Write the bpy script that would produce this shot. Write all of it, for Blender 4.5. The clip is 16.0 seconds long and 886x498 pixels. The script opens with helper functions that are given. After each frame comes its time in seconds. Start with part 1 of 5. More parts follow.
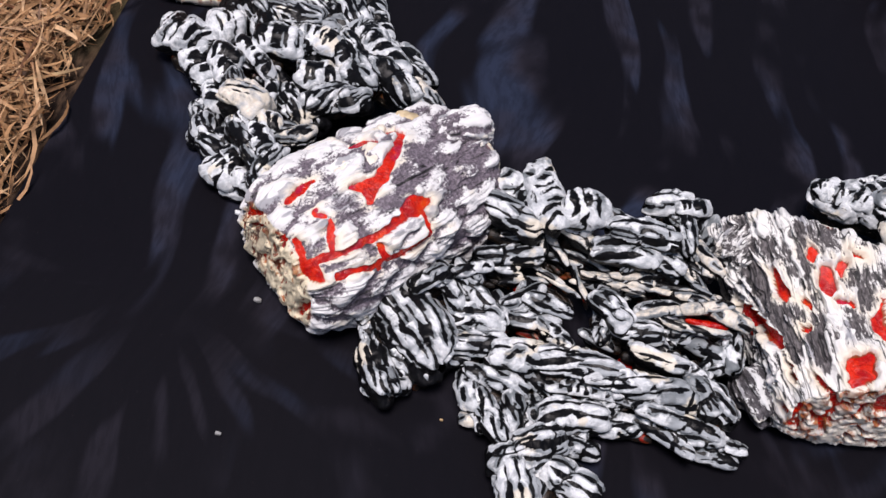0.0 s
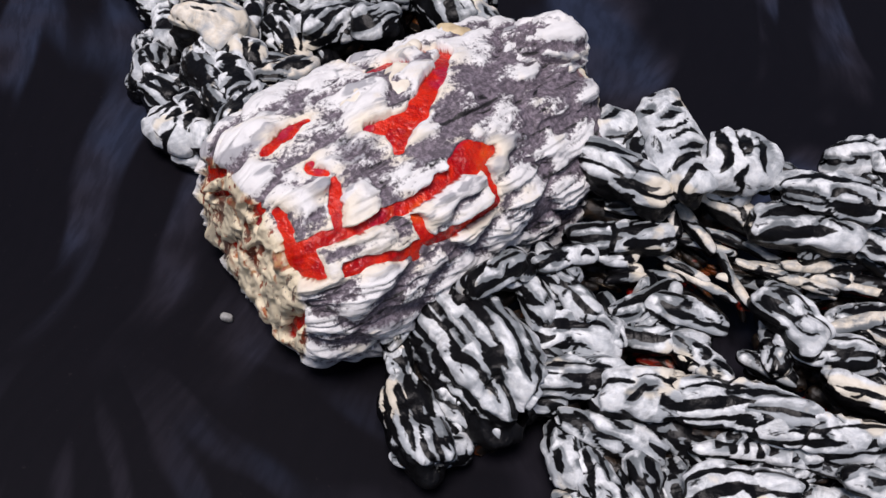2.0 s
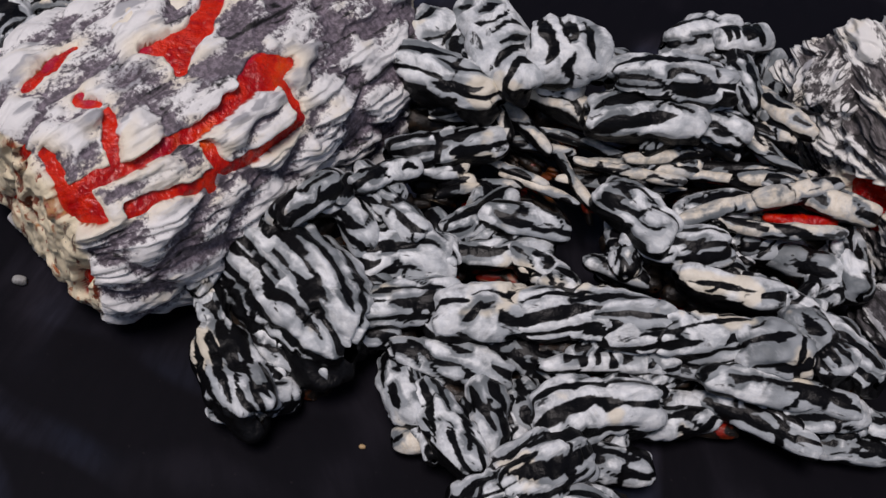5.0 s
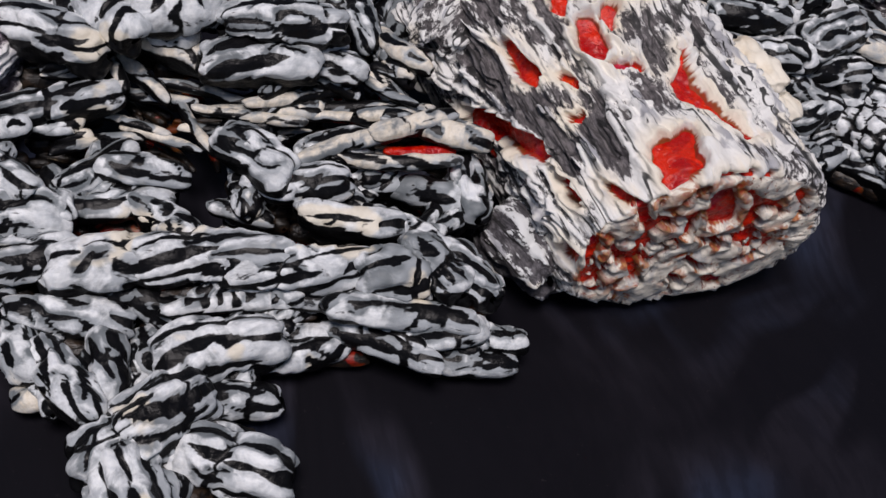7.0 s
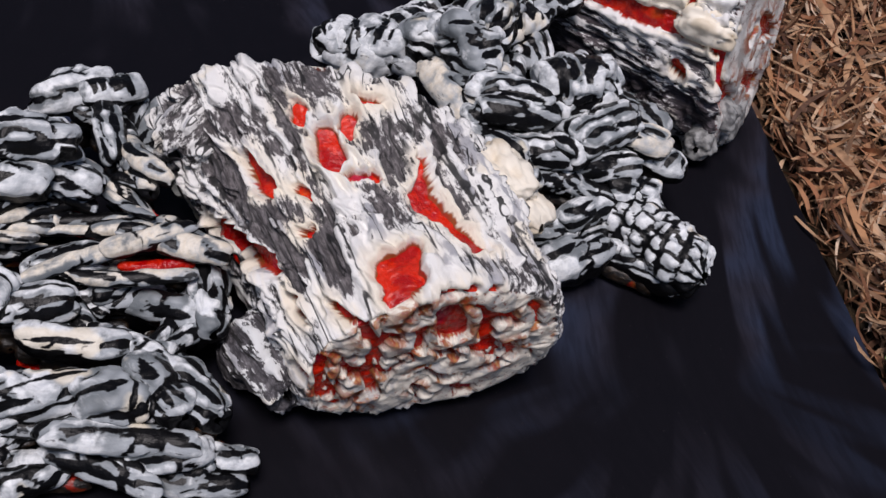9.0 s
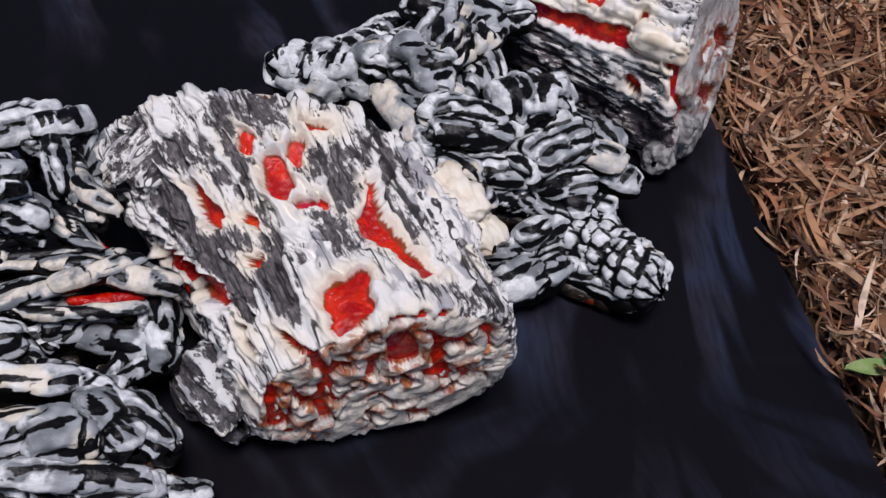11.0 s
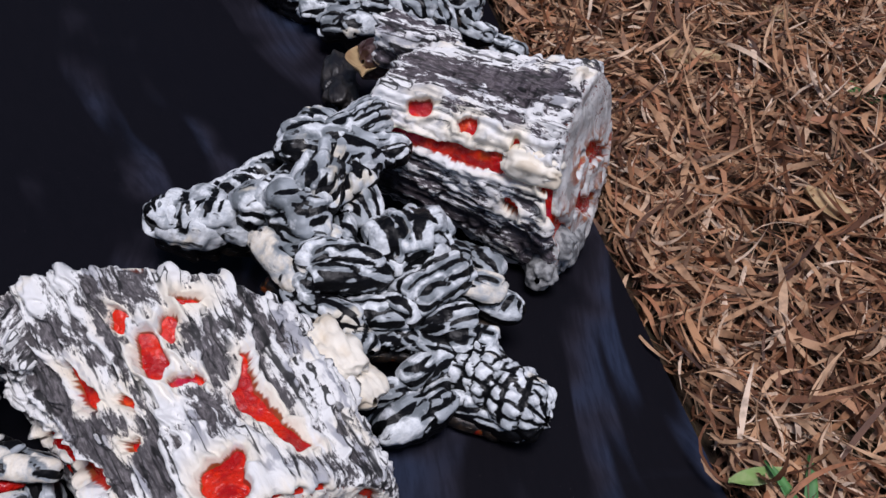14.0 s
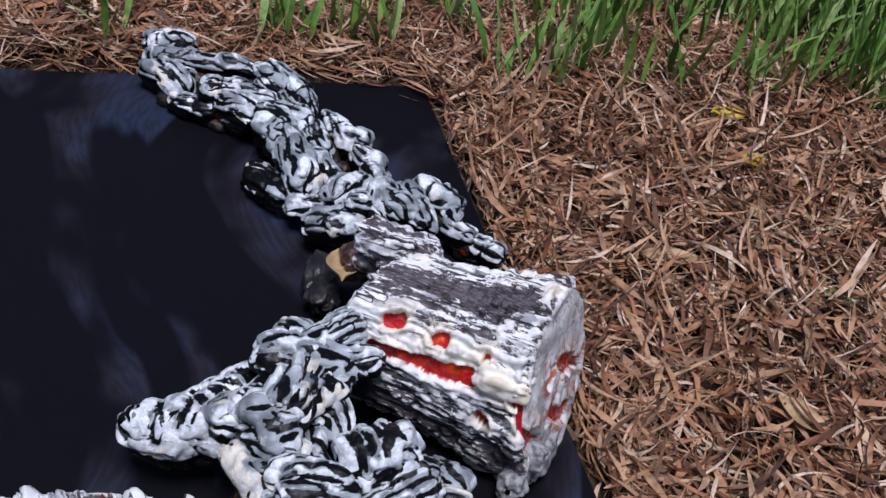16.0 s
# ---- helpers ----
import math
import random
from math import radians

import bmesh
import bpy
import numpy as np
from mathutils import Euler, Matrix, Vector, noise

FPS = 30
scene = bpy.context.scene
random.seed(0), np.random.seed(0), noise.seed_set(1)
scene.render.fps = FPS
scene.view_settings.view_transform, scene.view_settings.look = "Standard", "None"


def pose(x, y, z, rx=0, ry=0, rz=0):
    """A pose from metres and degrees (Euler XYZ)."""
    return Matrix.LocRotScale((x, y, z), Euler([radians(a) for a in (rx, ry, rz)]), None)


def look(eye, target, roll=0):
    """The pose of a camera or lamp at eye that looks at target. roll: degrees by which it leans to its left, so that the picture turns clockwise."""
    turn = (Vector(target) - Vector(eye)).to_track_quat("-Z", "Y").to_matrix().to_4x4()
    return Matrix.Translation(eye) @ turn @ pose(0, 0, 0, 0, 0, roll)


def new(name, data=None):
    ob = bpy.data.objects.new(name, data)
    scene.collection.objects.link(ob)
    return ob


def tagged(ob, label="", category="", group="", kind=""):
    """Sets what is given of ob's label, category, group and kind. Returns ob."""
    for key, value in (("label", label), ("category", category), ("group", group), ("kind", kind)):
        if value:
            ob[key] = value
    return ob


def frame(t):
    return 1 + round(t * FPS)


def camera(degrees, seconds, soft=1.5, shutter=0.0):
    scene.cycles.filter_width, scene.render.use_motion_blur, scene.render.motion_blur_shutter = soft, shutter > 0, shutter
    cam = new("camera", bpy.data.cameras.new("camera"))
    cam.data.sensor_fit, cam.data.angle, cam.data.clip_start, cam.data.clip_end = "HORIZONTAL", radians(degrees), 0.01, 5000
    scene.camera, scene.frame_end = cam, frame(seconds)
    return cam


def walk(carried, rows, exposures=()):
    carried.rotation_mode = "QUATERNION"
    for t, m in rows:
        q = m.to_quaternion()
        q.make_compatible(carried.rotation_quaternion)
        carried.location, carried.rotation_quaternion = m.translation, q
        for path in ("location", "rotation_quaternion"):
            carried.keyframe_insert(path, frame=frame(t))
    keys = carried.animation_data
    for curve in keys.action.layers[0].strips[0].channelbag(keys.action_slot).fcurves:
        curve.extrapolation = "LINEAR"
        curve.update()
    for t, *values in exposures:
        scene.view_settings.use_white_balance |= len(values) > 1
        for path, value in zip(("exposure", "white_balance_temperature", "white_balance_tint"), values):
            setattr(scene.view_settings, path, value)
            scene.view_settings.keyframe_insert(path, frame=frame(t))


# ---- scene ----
cam = camera(41.0, 16.0)
PATH = [
    (0, (0.185, 0.296, 0.991), (0.208, 1.555, -0.563), 15.3),
    (0.5, (0.163, 0.296, 0.987), (0.188, 1.546, -0.574), 15.5),
    (1, (0.153, 0.32, 0.944), (0.085, 1.618, -0.576), 12.4),
    (1.5, (0.161, 0.424, 0.789), (0.038, 1.772, -0.682), 10.4),
    (2, (0.181, 0.531, 0.618), (0.115, 1.849, -0.884), 10.9),
    (2.5, (0.145, 0.58, 0.553), (0.097, 1.924, -0.927), 11.8),
    (3, (0.11, 0.604, 0.555), (0.086, 1.991, -0.885), 12.9),
    (3.5, (0.127, 0.596, 0.571), (0.098, 1.988, -0.866), 12.0),
    (4, (0.152, 0.589, 0.585), (0.109, 1.957, -0.873), 10.6),
    (4.5, (0.197, 0.598, 0.584), (0.217, 1.936, -0.903), 10.7),
    (5, (0.245, 0.571, 0.562), (0.317, 1.846, -0.978), 9.5),
    (5.2, (0.258, 0.581, 0.57), (0.392, 1.787, -1.02), 11.1),
    (7.3, (0.354, 0.537, 0.56), (0.787, 1.806, -0.924), 16.3),
    (7.5, (0.367, 0.544, 0.57), (0.804, 1.801, -0.923), 16.7),
    (8, (0.424, 0.546, 0.604), (0.889, 1.814, -0.872), 15.4),
    (8.5, (0.449, 0.559, 0.615), (0.948, 1.857, -0.822), 17.4),
    (9, (0.464, 0.565, 0.613), (0.964, 1.858, -0.828), 17.2),
    (9.5, (0.473, 0.568, 0.622), (0.989, 1.858, -0.817), 16.1),
    (9.7, (0.479, 0.571, 0.627), (0.996, 1.864, -0.809), 16.0),
    (11.8, (0.488, 0.568, 0.607), (0.999, 1.873, -0.819), 16.1),
    (12, (0.489, 0.574, 0.594), (1.0, 1.874, -0.837), 16.7),
    (12.5, (0.529, 0.591, 0.586), (1.076, 1.879, -0.843), 15.6),
    (13, (0.551, 0.59, 0.614), (1.119, 1.896, -0.79), 15.1),
    (13.5, (0.528, 0.588, 0.663), (1.125, 1.918, -0.706), 16.6),
    (14, (0.526, 0.613, 0.698), (1.14, 1.921, -0.685), 14.6),
    (14.5, (0.559, 0.62, 0.696), (1.195, 1.955, -0.65), 14.6),
    (15, (0.561, 0.621, 0.722), (1.204, 2.015, -0.561), 14.6),
    (15.5, (0.56, 0.633, 0.727), (1.189, 2.055, -0.531), 14.3),
    (16, (0.544, 0.636, 0.759), (1.162, 2.1, -0.455), 14.3),
]
walk(cam, [(t, look(eye, target, roll)) for t, eye, target, roll in PATH], [(0.0, 0.14, 6650, 20), (1.0, 0.18, 6650, 20), (1.5, 0.20, 6650, 20), (2.0, -0.06, 6650, 19), (2.5, -0.32, 6750, 20), (3.5, -0.50, 6800, 20), (5.0, -0.58, 6750, 19), (7.5, -0.30, 6650, 18), (9.0, -0.24, 6550, 19), (12.0, -0.30, 6300, 20), (14.0, -0.18, 6100, 19), (16.0, 0.00, 5800, 19)])


# ---- world and light: a bright overcast sky ----
world = bpy.data.worlds.new("sky")
scene.world = world
world.use_nodes = True
wn = world.node_tree
sky = wn.nodes.new("ShaderNodeTexSky")
sky.sky_type, sky.sun_disc = "NISHITA", False
sky.sun_elevation, sky.sun_rotation = radians(72), radians(206.6)
wn.links.new(sky.outputs[0], wn.nodes["Background"].inputs[0])
wn.nodes["Background"].inputs[1].default_value = 0.055
sun = new("sun", bpy.data.lights.new("sun", "SUN"))
sun.data.energy, sun.data.angle, sun.data.color = 3.3, radians(22), (1.0, 0.98, 0.965)
sun.matrix_world = look((-0.5, -1.0, 3.4), (0, 0, 0))


# ---- noise in numpy, for shaping meshes ----
def hash_grid(ix, iy, iz, seed):
    h = (ix * 374761393 + iy * 668265263 + iz * 1274126177 + seed * 974634777) & 0x7FFFFFFF
    h = ((h ^ (h >> 13)) * 1103515245 + 12345) & 0x7FFFFFFF
    h = ((h ^ (h >> 11)) * 22695477 + 1) & 0x7FFFFFFF
    return (h ^ (h >> 15)) / 0x3FFFFFFF - 1.0


def value_noise(p, seed=0):
    """Smooth noise in about -1..1 at the points p, an array of n x 3."""
    i = np.floor(p).astype(np.int64)
    f = p - i
    f = f * f * f * (f * (f * 6 - 15) + 10)
    total = np.zeros(len(p))
    for dx in (0, 1):
        for dy in (0, 1):
            for dz in (0, 1):
                w = (f[:, 0] if dx else 1 - f[:, 0]) * (f[:, 1] if dy else 1 - f[:, 1]) * (f[:, 2] if dz else 1 - f[:, 2])
                total += w * hash_grid(i[:, 0] + dx, i[:, 1] + dy, i[:, 2] + dz, seed)
    return total


def fbm(p, seed=0, octaves=3, gain=0.5):
    total, amp, scale = np.zeros(len(p)), 1.0, 1.0
    for k in range(octaves):
        total += amp * value_noise(p * scale + 17.3 * k, seed + k)
        amp, scale = amp * gain, scale * 2.03
    return total


def step(a, b, x):
    t = np.clip((x - a) / (b - a), 0, 1)
    return t * t * (3 - 2 * t)


def quick_mesh(name, verts, faces, smooth=True, **fields):
    """A mesh from arrays of n x 3 vertices and m x 4 (or m x 3) faces, with float fields on its points."""
    me = bpy.data.meshes.new(name)
    verts, faces = np.asarray(verts, np.float32), np.asarray(faces, np.int32)
    k = faces.shape[1]
    me.vertices.add(len(verts))
    me.vertices.foreach_set("co", verts.ravel())
    me.loops.add(faces.size)
    me.loops.foreach_set("vertex_index", faces.ravel())
    me.polygons.add(len(faces))
    me.polygons.foreach_set("loop_start", np.arange(0, faces.size, k, dtype=np.int32))
    me.polygons.foreach_set("use_smooth", np.full(len(faces), smooth))
    for field, values in fields.items():
        me.attributes.new(field, "FLOAT", "POINT").data.foreach_set("value", np.asarray(values, np.float32))
    me.update()
    me.validate()
    return me


def grid_faces(rows, cols, wrap=True):
    """Quads of a grid of rows x cols vertices that closes round its columns."""
    r, c = np.meshgrid(np.arange(rows - 1), np.arange(cols if wrap else cols - 1), indexing="ij")
    a, b = r * cols + c, r * cols + (c + 1) % cols
    return np.stack([a, a + cols, b + cols, b], -1).reshape(-1, 4)


def part(name, mesh, material, parent=None, label="", kind=""):
    ob = new(name, mesh)
    mesh.materials.append(material)
    ob.parent = parent
    return tagged(ob, label, kind=kind)


# ---- materials ----
class Nodes:
    """A short way to write a node material."""

    def __init__(self, name):
        self.material = bpy.data.materials.new(name)
        self.material.use_nodes = True
        self.tree = self.material.node_tree
        self.bsdf = self.tree.nodes["Principled BSDF"]

    def add(self, kind, **inputs):
        node = self.tree.nodes.new(kind)
        for key, value in inputs.items():
            self.put(node, key.replace("_", " "), value)
        return node

    def put(self, node, key, value):
        socket = node.inputs[key]
        if hasattr(value, "is_output"):
            self.tree.links.new(value, socket)
        else:
            socket.default_value = value

    def coords(self, scale=(1, 1, 1), turn=(0, 0, 0), world=False):
        source = self.add("ShaderNodeNewGeometry").outputs["Position"] if world else self.add("ShaderNodeTexCoord").outputs["Object"]
        return self.add("ShaderNodeMapping", Vector=source, Scale=scale, Rotation=[radians(a) for a in turn]).outputs[0]

    def noise(self, vector, scale, detail=4.0, rough=0.55, distort=0.0):
        return self.add("ShaderNodeTexNoise", Vector=vector, Scale=scale, Detail=detail, Roughness=rough, Distortion=distort).outputs[0]

    def field(self, name):
        node = self.tree.nodes.new("ShaderNodeAttribute")
        node.attribute_name = name
        return node.outputs["Fac"]

    def ramp(self, fac, low, high, lo=0.0, hi=1.0):
        node = self.add("ShaderNodeMapRange", Value=fac)
        node.interpolation_type = "SMOOTHSTEP"
        for key, value in (("From Min", low), ("From Max", high), ("To Min", lo), ("To Max", hi)):
            node.inputs[key].default_value = value
        return node.outputs[0]

    def mix(self, fac, a, b):
        node = self.tree.nodes.new("ShaderNodeMix")
        node.data_type = "RGBA"
        for index, value in ((0, fac), (6, a), (7, b)):
            if hasattr(value, "is_output"):
                self.tree.links.new(value, node.inputs[index])
            else:
                node.inputs[index].default_value = (*value, 1) if index and len(value) == 3 else value
        return node.outputs[2]

    def math(self, op, a, b=0.0, c=0.0):
        node = self.tree.nodes.new("ShaderNodeMath")
        node.operation = op
        for index, value in enumerate((a, b, c)):
            if hasattr(value, "is_output"):
                self.tree.links.new(value, node.inputs[index])
            else:
                node.inputs[index].default_value = value
        return node.outputs[0]

    def finish(self, colour, rough, bump=None, strength=0.4, depth=0.001, spec=0.5):
        self.put(self.bsdf, "Base Color", colour if hasattr(colour, "is_output") else (*colour, 1))
        self.put(self.bsdf, "Roughness", rough)
        self.put(self.bsdf, "Specular IOR Level", spec)
        if bump is not None:
            node = self.add("ShaderNodeBump", Height=bump, Strength=strength, Distance=depth)
            self.put(self.bsdf, "Normal", node.outputs[0])
        return self.material


def lobe_paint(name, light, shade):
    """White and grey paint dragged over black clay, black left in the creases; shade in the fine folds is painted
    black.
    """
    n = Nodes(name)
    at = n.coords()
    fine, blot = n.noise(at, 240, 5, 0.6), n.noise(at, 55, 4, 0.6, 0.8)
    drag = n.noise(n.coords((0.25, 1, 1)), 210, 4, 0.6)
    groove = n.math("ADD", n.field("groove"), n.math("MULTIPLY_ADD", fine, 0.5, -0.25))
    groove = n.math("ADD", groove, n.math("MULTIPLY_ADD", drag, 0.5, -0.25))
    groove = n.math("ADD", groove, n.math("MULTIPLY_ADD", blot, 0.7, -0.35))
    flick = n.noise(n.coords((0.30, 1, 1)), 150, 3, 0.55, 0.5)
    black = n.math("MAXIMUM", n.ramp(groove, 0.34, 0.66), n.ramp(n.math("ADD", flick, n.math("MULTIPLY_ADD", blot, 0.35, -0.175)), 0.66, 0.72, 0, 0.9))
    smudge = n.math("ADD", n.noise(at, 48, 4, 0.6, 1.2), n.math("MULTIPLY", drag, 0.45))
    grey = n.ramp(n.math("ADD", smudge, n.math("MULTIPLY", n.field("smear"), 0.40)), 0.60, 0.96)
    tone = n.mix(n.ramp(n.noise(at, 34, 2), 0.4, 0.6), (0.17, 0.19, 0.20), (0.40, 0.43, 0.45))
    white = n.mix(n.ramp(fine, 0.4, 0.65), light, shade)
    white = n.mix(grey, white, tone)
    white = n.mix(n.ramp(n.math("ADD", n.noise(at, 70, 3, 0.6, 0.6), n.math("MULTIPLY", n.field("groove"), 0.3)), 0.46, 0.80, 0, 0.5), white, (0.36, 0.39, 0.41))
    cream = n.ramp(n.noise(n.coords(world=True), 24, 3), 0.61, 0.68)
    white = n.mix(n.math("MULTIPLY", cream, 0.75), white, (0.80, 0.72, 0.57))
    colour = n.mix(black, white, (0.0035, 0.0034, 0.004))
    return n.finish(colour, n.ramp(black, 0, 1, 0.40, 0.34), n.math("ADD", n.math("ADD", fine, blot), drag), 0.5, 0.0013, 0.2)


def crevice_paint():
    """Dark, glossy crevices with brown, cream and ember-red touches."""
    n = Nodes("dark_crevice")
    at = n.coords(world=True)
    fine, blot = n.noise(at, 180, 5), n.noise(at, 48, 3, 0.5, 0.8)
    red = n.ramp(n.noise(at, 60, 3, 0.5, 0.5), 0.61, 0.67)
    shelf = n.noise(n.coords((0.55, 1, 3.2), (8, 0, 20), world=True), 85, 4, 0.6, 0.7)
    pale = n.mix(n.ramp(blot, 0.42, 0.56), (0.50, 0.40, 0.25), (0.46, 0.46, 0.44))
    dark = n.mix(n.ramp(fine, 0.45, 0.6), (0.008, 0.006, 0.005), (0.030, 0.018, 0.010))
    dark = n.mix(red, dark, n.mix(n.ramp(blot, 0.4, 0.6), (0.26, 0.010, 0.003), (0.18, 0.06, 0.008)))
    colour = n.mix(n.ramp(n.math("ADD", shelf, n.math("MULTIPLY_ADD", fine, 0.25, -0.125)), 0.63, 0.69), dark, pale)
    return n.finish(colour, 0.42, n.math("ADD", fine, shelf), 0.6, 0.002)


def bark_paint(name, white, dark, cover, streak, dust, cut, band=1.3, crust=0.8, soft=0.07):
    """Painted bark: white dragged over the ridges, grey and purple-brown left below, granular where the brush ran dry. cut: the cut end."""
    n = Nodes(name)
    grain = n.noise(n.coords((0.06, 1, 1)), 190, 5, 0.6, 0.4)
    fine, blot = n.noise(n.coords((0.3, 1, 1) if crust > 0.35 else (1, 1, 1)), 400 if crust > 0.35 else 330, 4, 0.75), n.noise(n.coords((0.35, 1, 1)), 36, 4, 0.6, 0.5)
    high = n.math("ADD", n.field("ridge"), n.math("MULTIPLY_ADD", grain, streak, -0.5 * streak))
    high = n.math("ADD", high, n.math("MULTIPLY_ADD", fine, dust, -0.5 * dust))
    high = n.math("ADD", high, n.math("MULTIPLY_ADD", blot, 0.9, -0.45))
    high = n.math("ADD", high, n.math("MULTIPLY_ADD", n.noise(n.coords((0.15, 1, 1)), 15, 2), band, -0.5 * band))
    paint = n.mix(n.ramp(n.noise(n.coords(), 26, 3), 0.56, 0.68, 0, 0.7), white, (0.84, 0.76, 0.61))
    paint = n.mix(n.ramp(n.noise(n.coords((0.4, 1, 1)), 60, 3, 0.5, 0.8), 0.56, 0.64), paint, (0.40, 0.40, 0.42))
    paint = n.mix(n.math("MULTIPLY", n.field("warm"), n.ramp(blot, 0.4, 0.55)), paint, (0.85, 0.77, 0.63))
    end = n.field("face")
    if crust > 0.35:
        cut = n.mix(n.ramp(n.noise(n.coords(), 52, 4, 0.6, 0.6), 0.50, 0.62), cut, (0.46, 0.45, 0.43))
    high = n.math("ADD", high, n.math("MULTIPLY", end, n.math("MULTIPLY_ADD", fine, crust, (0.42 if crust > 0.35 else -0.06) - 0.5 * crust)))
    if crust < 0.5:
        fibres = n.noise(n.coords((1, 1, 0.10), (15, 0, 0)), 170, 3, 0.6, 0.4)
        high = n.math("ADD", high, n.math("MULTIPLY", end, n.math("MULTIPLY_ADD", fibres, 3.2, -1.55)))
    paint = n.mix(end, paint, cut)
    grey = n.mix(n.ramp(fine, 0.42, 0.62), dark, [min(1, 2.4 * c + 0.02) for c in dark])
    grey = n.mix(n.ramp(grain, 0.35, 0.43), (0.010, 0.009, 0.009), grey)
    grey = n.mix(end, grey, n.mix(n.ramp(blot, 0.42, 0.6), (0.26, 0.045, 0.012), (0.16, 0.12, 0.09)))
    colour = n.mix(n.ramp(high, cover - soft, cover + soft), grey, paint)
    if crust > 0.35:
        thin = n.math("ABSOLUTE", n.math("ADD", n.noise(n.coords((0.025, 1, 1)), 85, 1, 0.4), -0.5))
        line = n.math("MULTIPLY", n.math("MULTIPLY", n.ramp(thin, 0.012, 0.030, 1, 0), n.ramp(n.field("warm"), 0.35, 0.9, 1, 0)), n.ramp(n.noise(n.coords((0.4, 1, 1)), 30, 3, 0.6), 0.40, 0.50))
        colour = n.mix(n.math("MULTIPLY", line, n.math("MULTIPLY_ADD", end, -1.0, 0.96)), colour, (0.012, 0.011, 0.011))
    colour = n.mix(n.ramp(n.field("rim"), 0.3, 0.8), colour, n.mix(n.ramp(blot, 0.42, 0.55), (0.40, 0.020, 0.006), (0.30, 0.07, 0.012)))
    rust = n.math("MULTIPLY", n.math("MULTIPLY", end, n.field("warm")), n.ramp(n.noise(n.coords(), 75, 4, 0.6, 0.6), *((0.46, 0.56) if crust > 0.35 else (0.54, 0.62))))
    colour = n.mix(rust, colour, n.mix(n.ramp(fine, 0.42, 0.58), (0.34, 0.035, 0.006), (0.42, 0.17, 0.04)))
    return n.finish(colour, 0.6, n.math("ADD", grain, fine), 0.6, 0.0015)


def ember_paint():
    n = Nodes("ember_red")
    at = n.coords()
    blot, fine = n.noise(at, 52, 4, 0.65, 0.6), n.noise(at, 260, 3)
    colour = n.mix(n.ramp(blot, 0.42, 0.58), (0.40, 0.002, 0.002), (0.66, 0.020, 0.002))
    colour = n.mix(n.ramp(n.noise(at, 30, 3, 0.6, 0.5), 0.63, 0.72), colour, (0.70, 0.070, 0.004))
    colour = n.mix(n.ramp(n.noise(n.coords(world=True), 33, 2), 0.60, 0.68, 0, 0.8), colour, (0.42, 0.010, 0.045))
    return n.finish(colour, n.ramp(fine, 0.3, 0.7, 0.14, 0.34), n.math("ADD", blot, fine), 0.7, 0.003, 0.4)


def board_paint():
    """Black paint brushed unevenly over plywood, thin and bluish in places."""
    n = Nodes("black_brushed_paint")
    flow = n.noise(n.coords((1, 1, 1)), 2.4, 2)
    turn = n.add("ShaderNodeVectorMath")
    turn.operation = "MULTIPLY_ADD"
    n.tree.links.new(n.add("ShaderNodeTexNoise", Vector=n.coords(), Scale=2.2, Detail=1.0).outputs[1], turn.inputs[0])
    turn.inputs[1].default_value = (0.35, 0.35, 0)
    n.tree.links.new(n.coords(), turn.inputs[2])
    long = n.add("ShaderNodeMapping", Vector=turn.outputs[0], Scale=(1, 0.22, 1)).outputs[0]
    stroke, hair = n.noise(long, 15, 2, 0.45), n.noise(long, 160, 3)
    patch = n.noise(n.coords(), 4.5, 3)
    thin = n.math("MULTIPLY", n.ramp(stroke, 0.50, 0.58), n.ramp(patch, 0.40, 0.58))
    # brush marks that fan out round two knots of the wood
    split = n.add("ShaderNodeSeparateXYZ", Vector=n.coords())
    for kx, ky in ((-0.431, -0.30), (0.46, -0.23)):
        dx, dy = n.math("ADD", split.outputs[0], -kx), n.math("ADD", split.outputs[1], -ky)
        away = n.math("SQRT", n.math("ADD", n.math("MULTIPLY", dx, dx), n.math("MULTIPLY", dy, dy)))
        fan = n.add("ShaderNodeCombineXYZ", X=n.math("MULTIPLY", n.math("ARCTAN2", dx, n.math("MULTIPLY", dy, -1.0)), 5.5), Y=n.math("MULTIPLY", away, 9.0), Z=kx * 9)
        ray = n.math("MULTIPLY", n.ramp(n.noise(fan.outputs[0], 0.8, 1), 0.50, 0.62), n.ramp(away, 0.04, 0.14, 0, 0.36 if kx < 0 else 0.32))
        near = n.math("MULTIPLY", n.ramp(away, 0.16, 0.34, 1, 0), n.ramp(dy, -0.06, 0.02, 1, 0))
        thin = n.math("ADD", n.math("MULTIPLY", thin, n.math("SUBTRACT", 1.0, near)), n.math("MULTIPLY", ray, near))
    colour = n.mix(n.math("MULTIPLY", thin, 0.92), (0.0044, 0.0040, 0.0064), n.mix(n.ramp(patch, 0.46, 0.6), (0.033, 0.030, 0.042), (0.022, 0.030, 0.056)))
    colour = n.mix(n.ramp(hair, 0.40, 0.62, 0.0, 0.35), colour, (0.003, 0.003, 0.005))
    speck = n.ramp(n.noise(n.coords(), 300, 2), 0.70, 0.76, 0, 0.5)
    colour = n.mix(speck, colour, (0.02, 0.017, 0.02))
    rough = n.ramp(flow, 0.3, 0.7, 0.50, 0.62)
    return n.finish(colour, rough, hair, 0.12, 0.0006, 0.10)


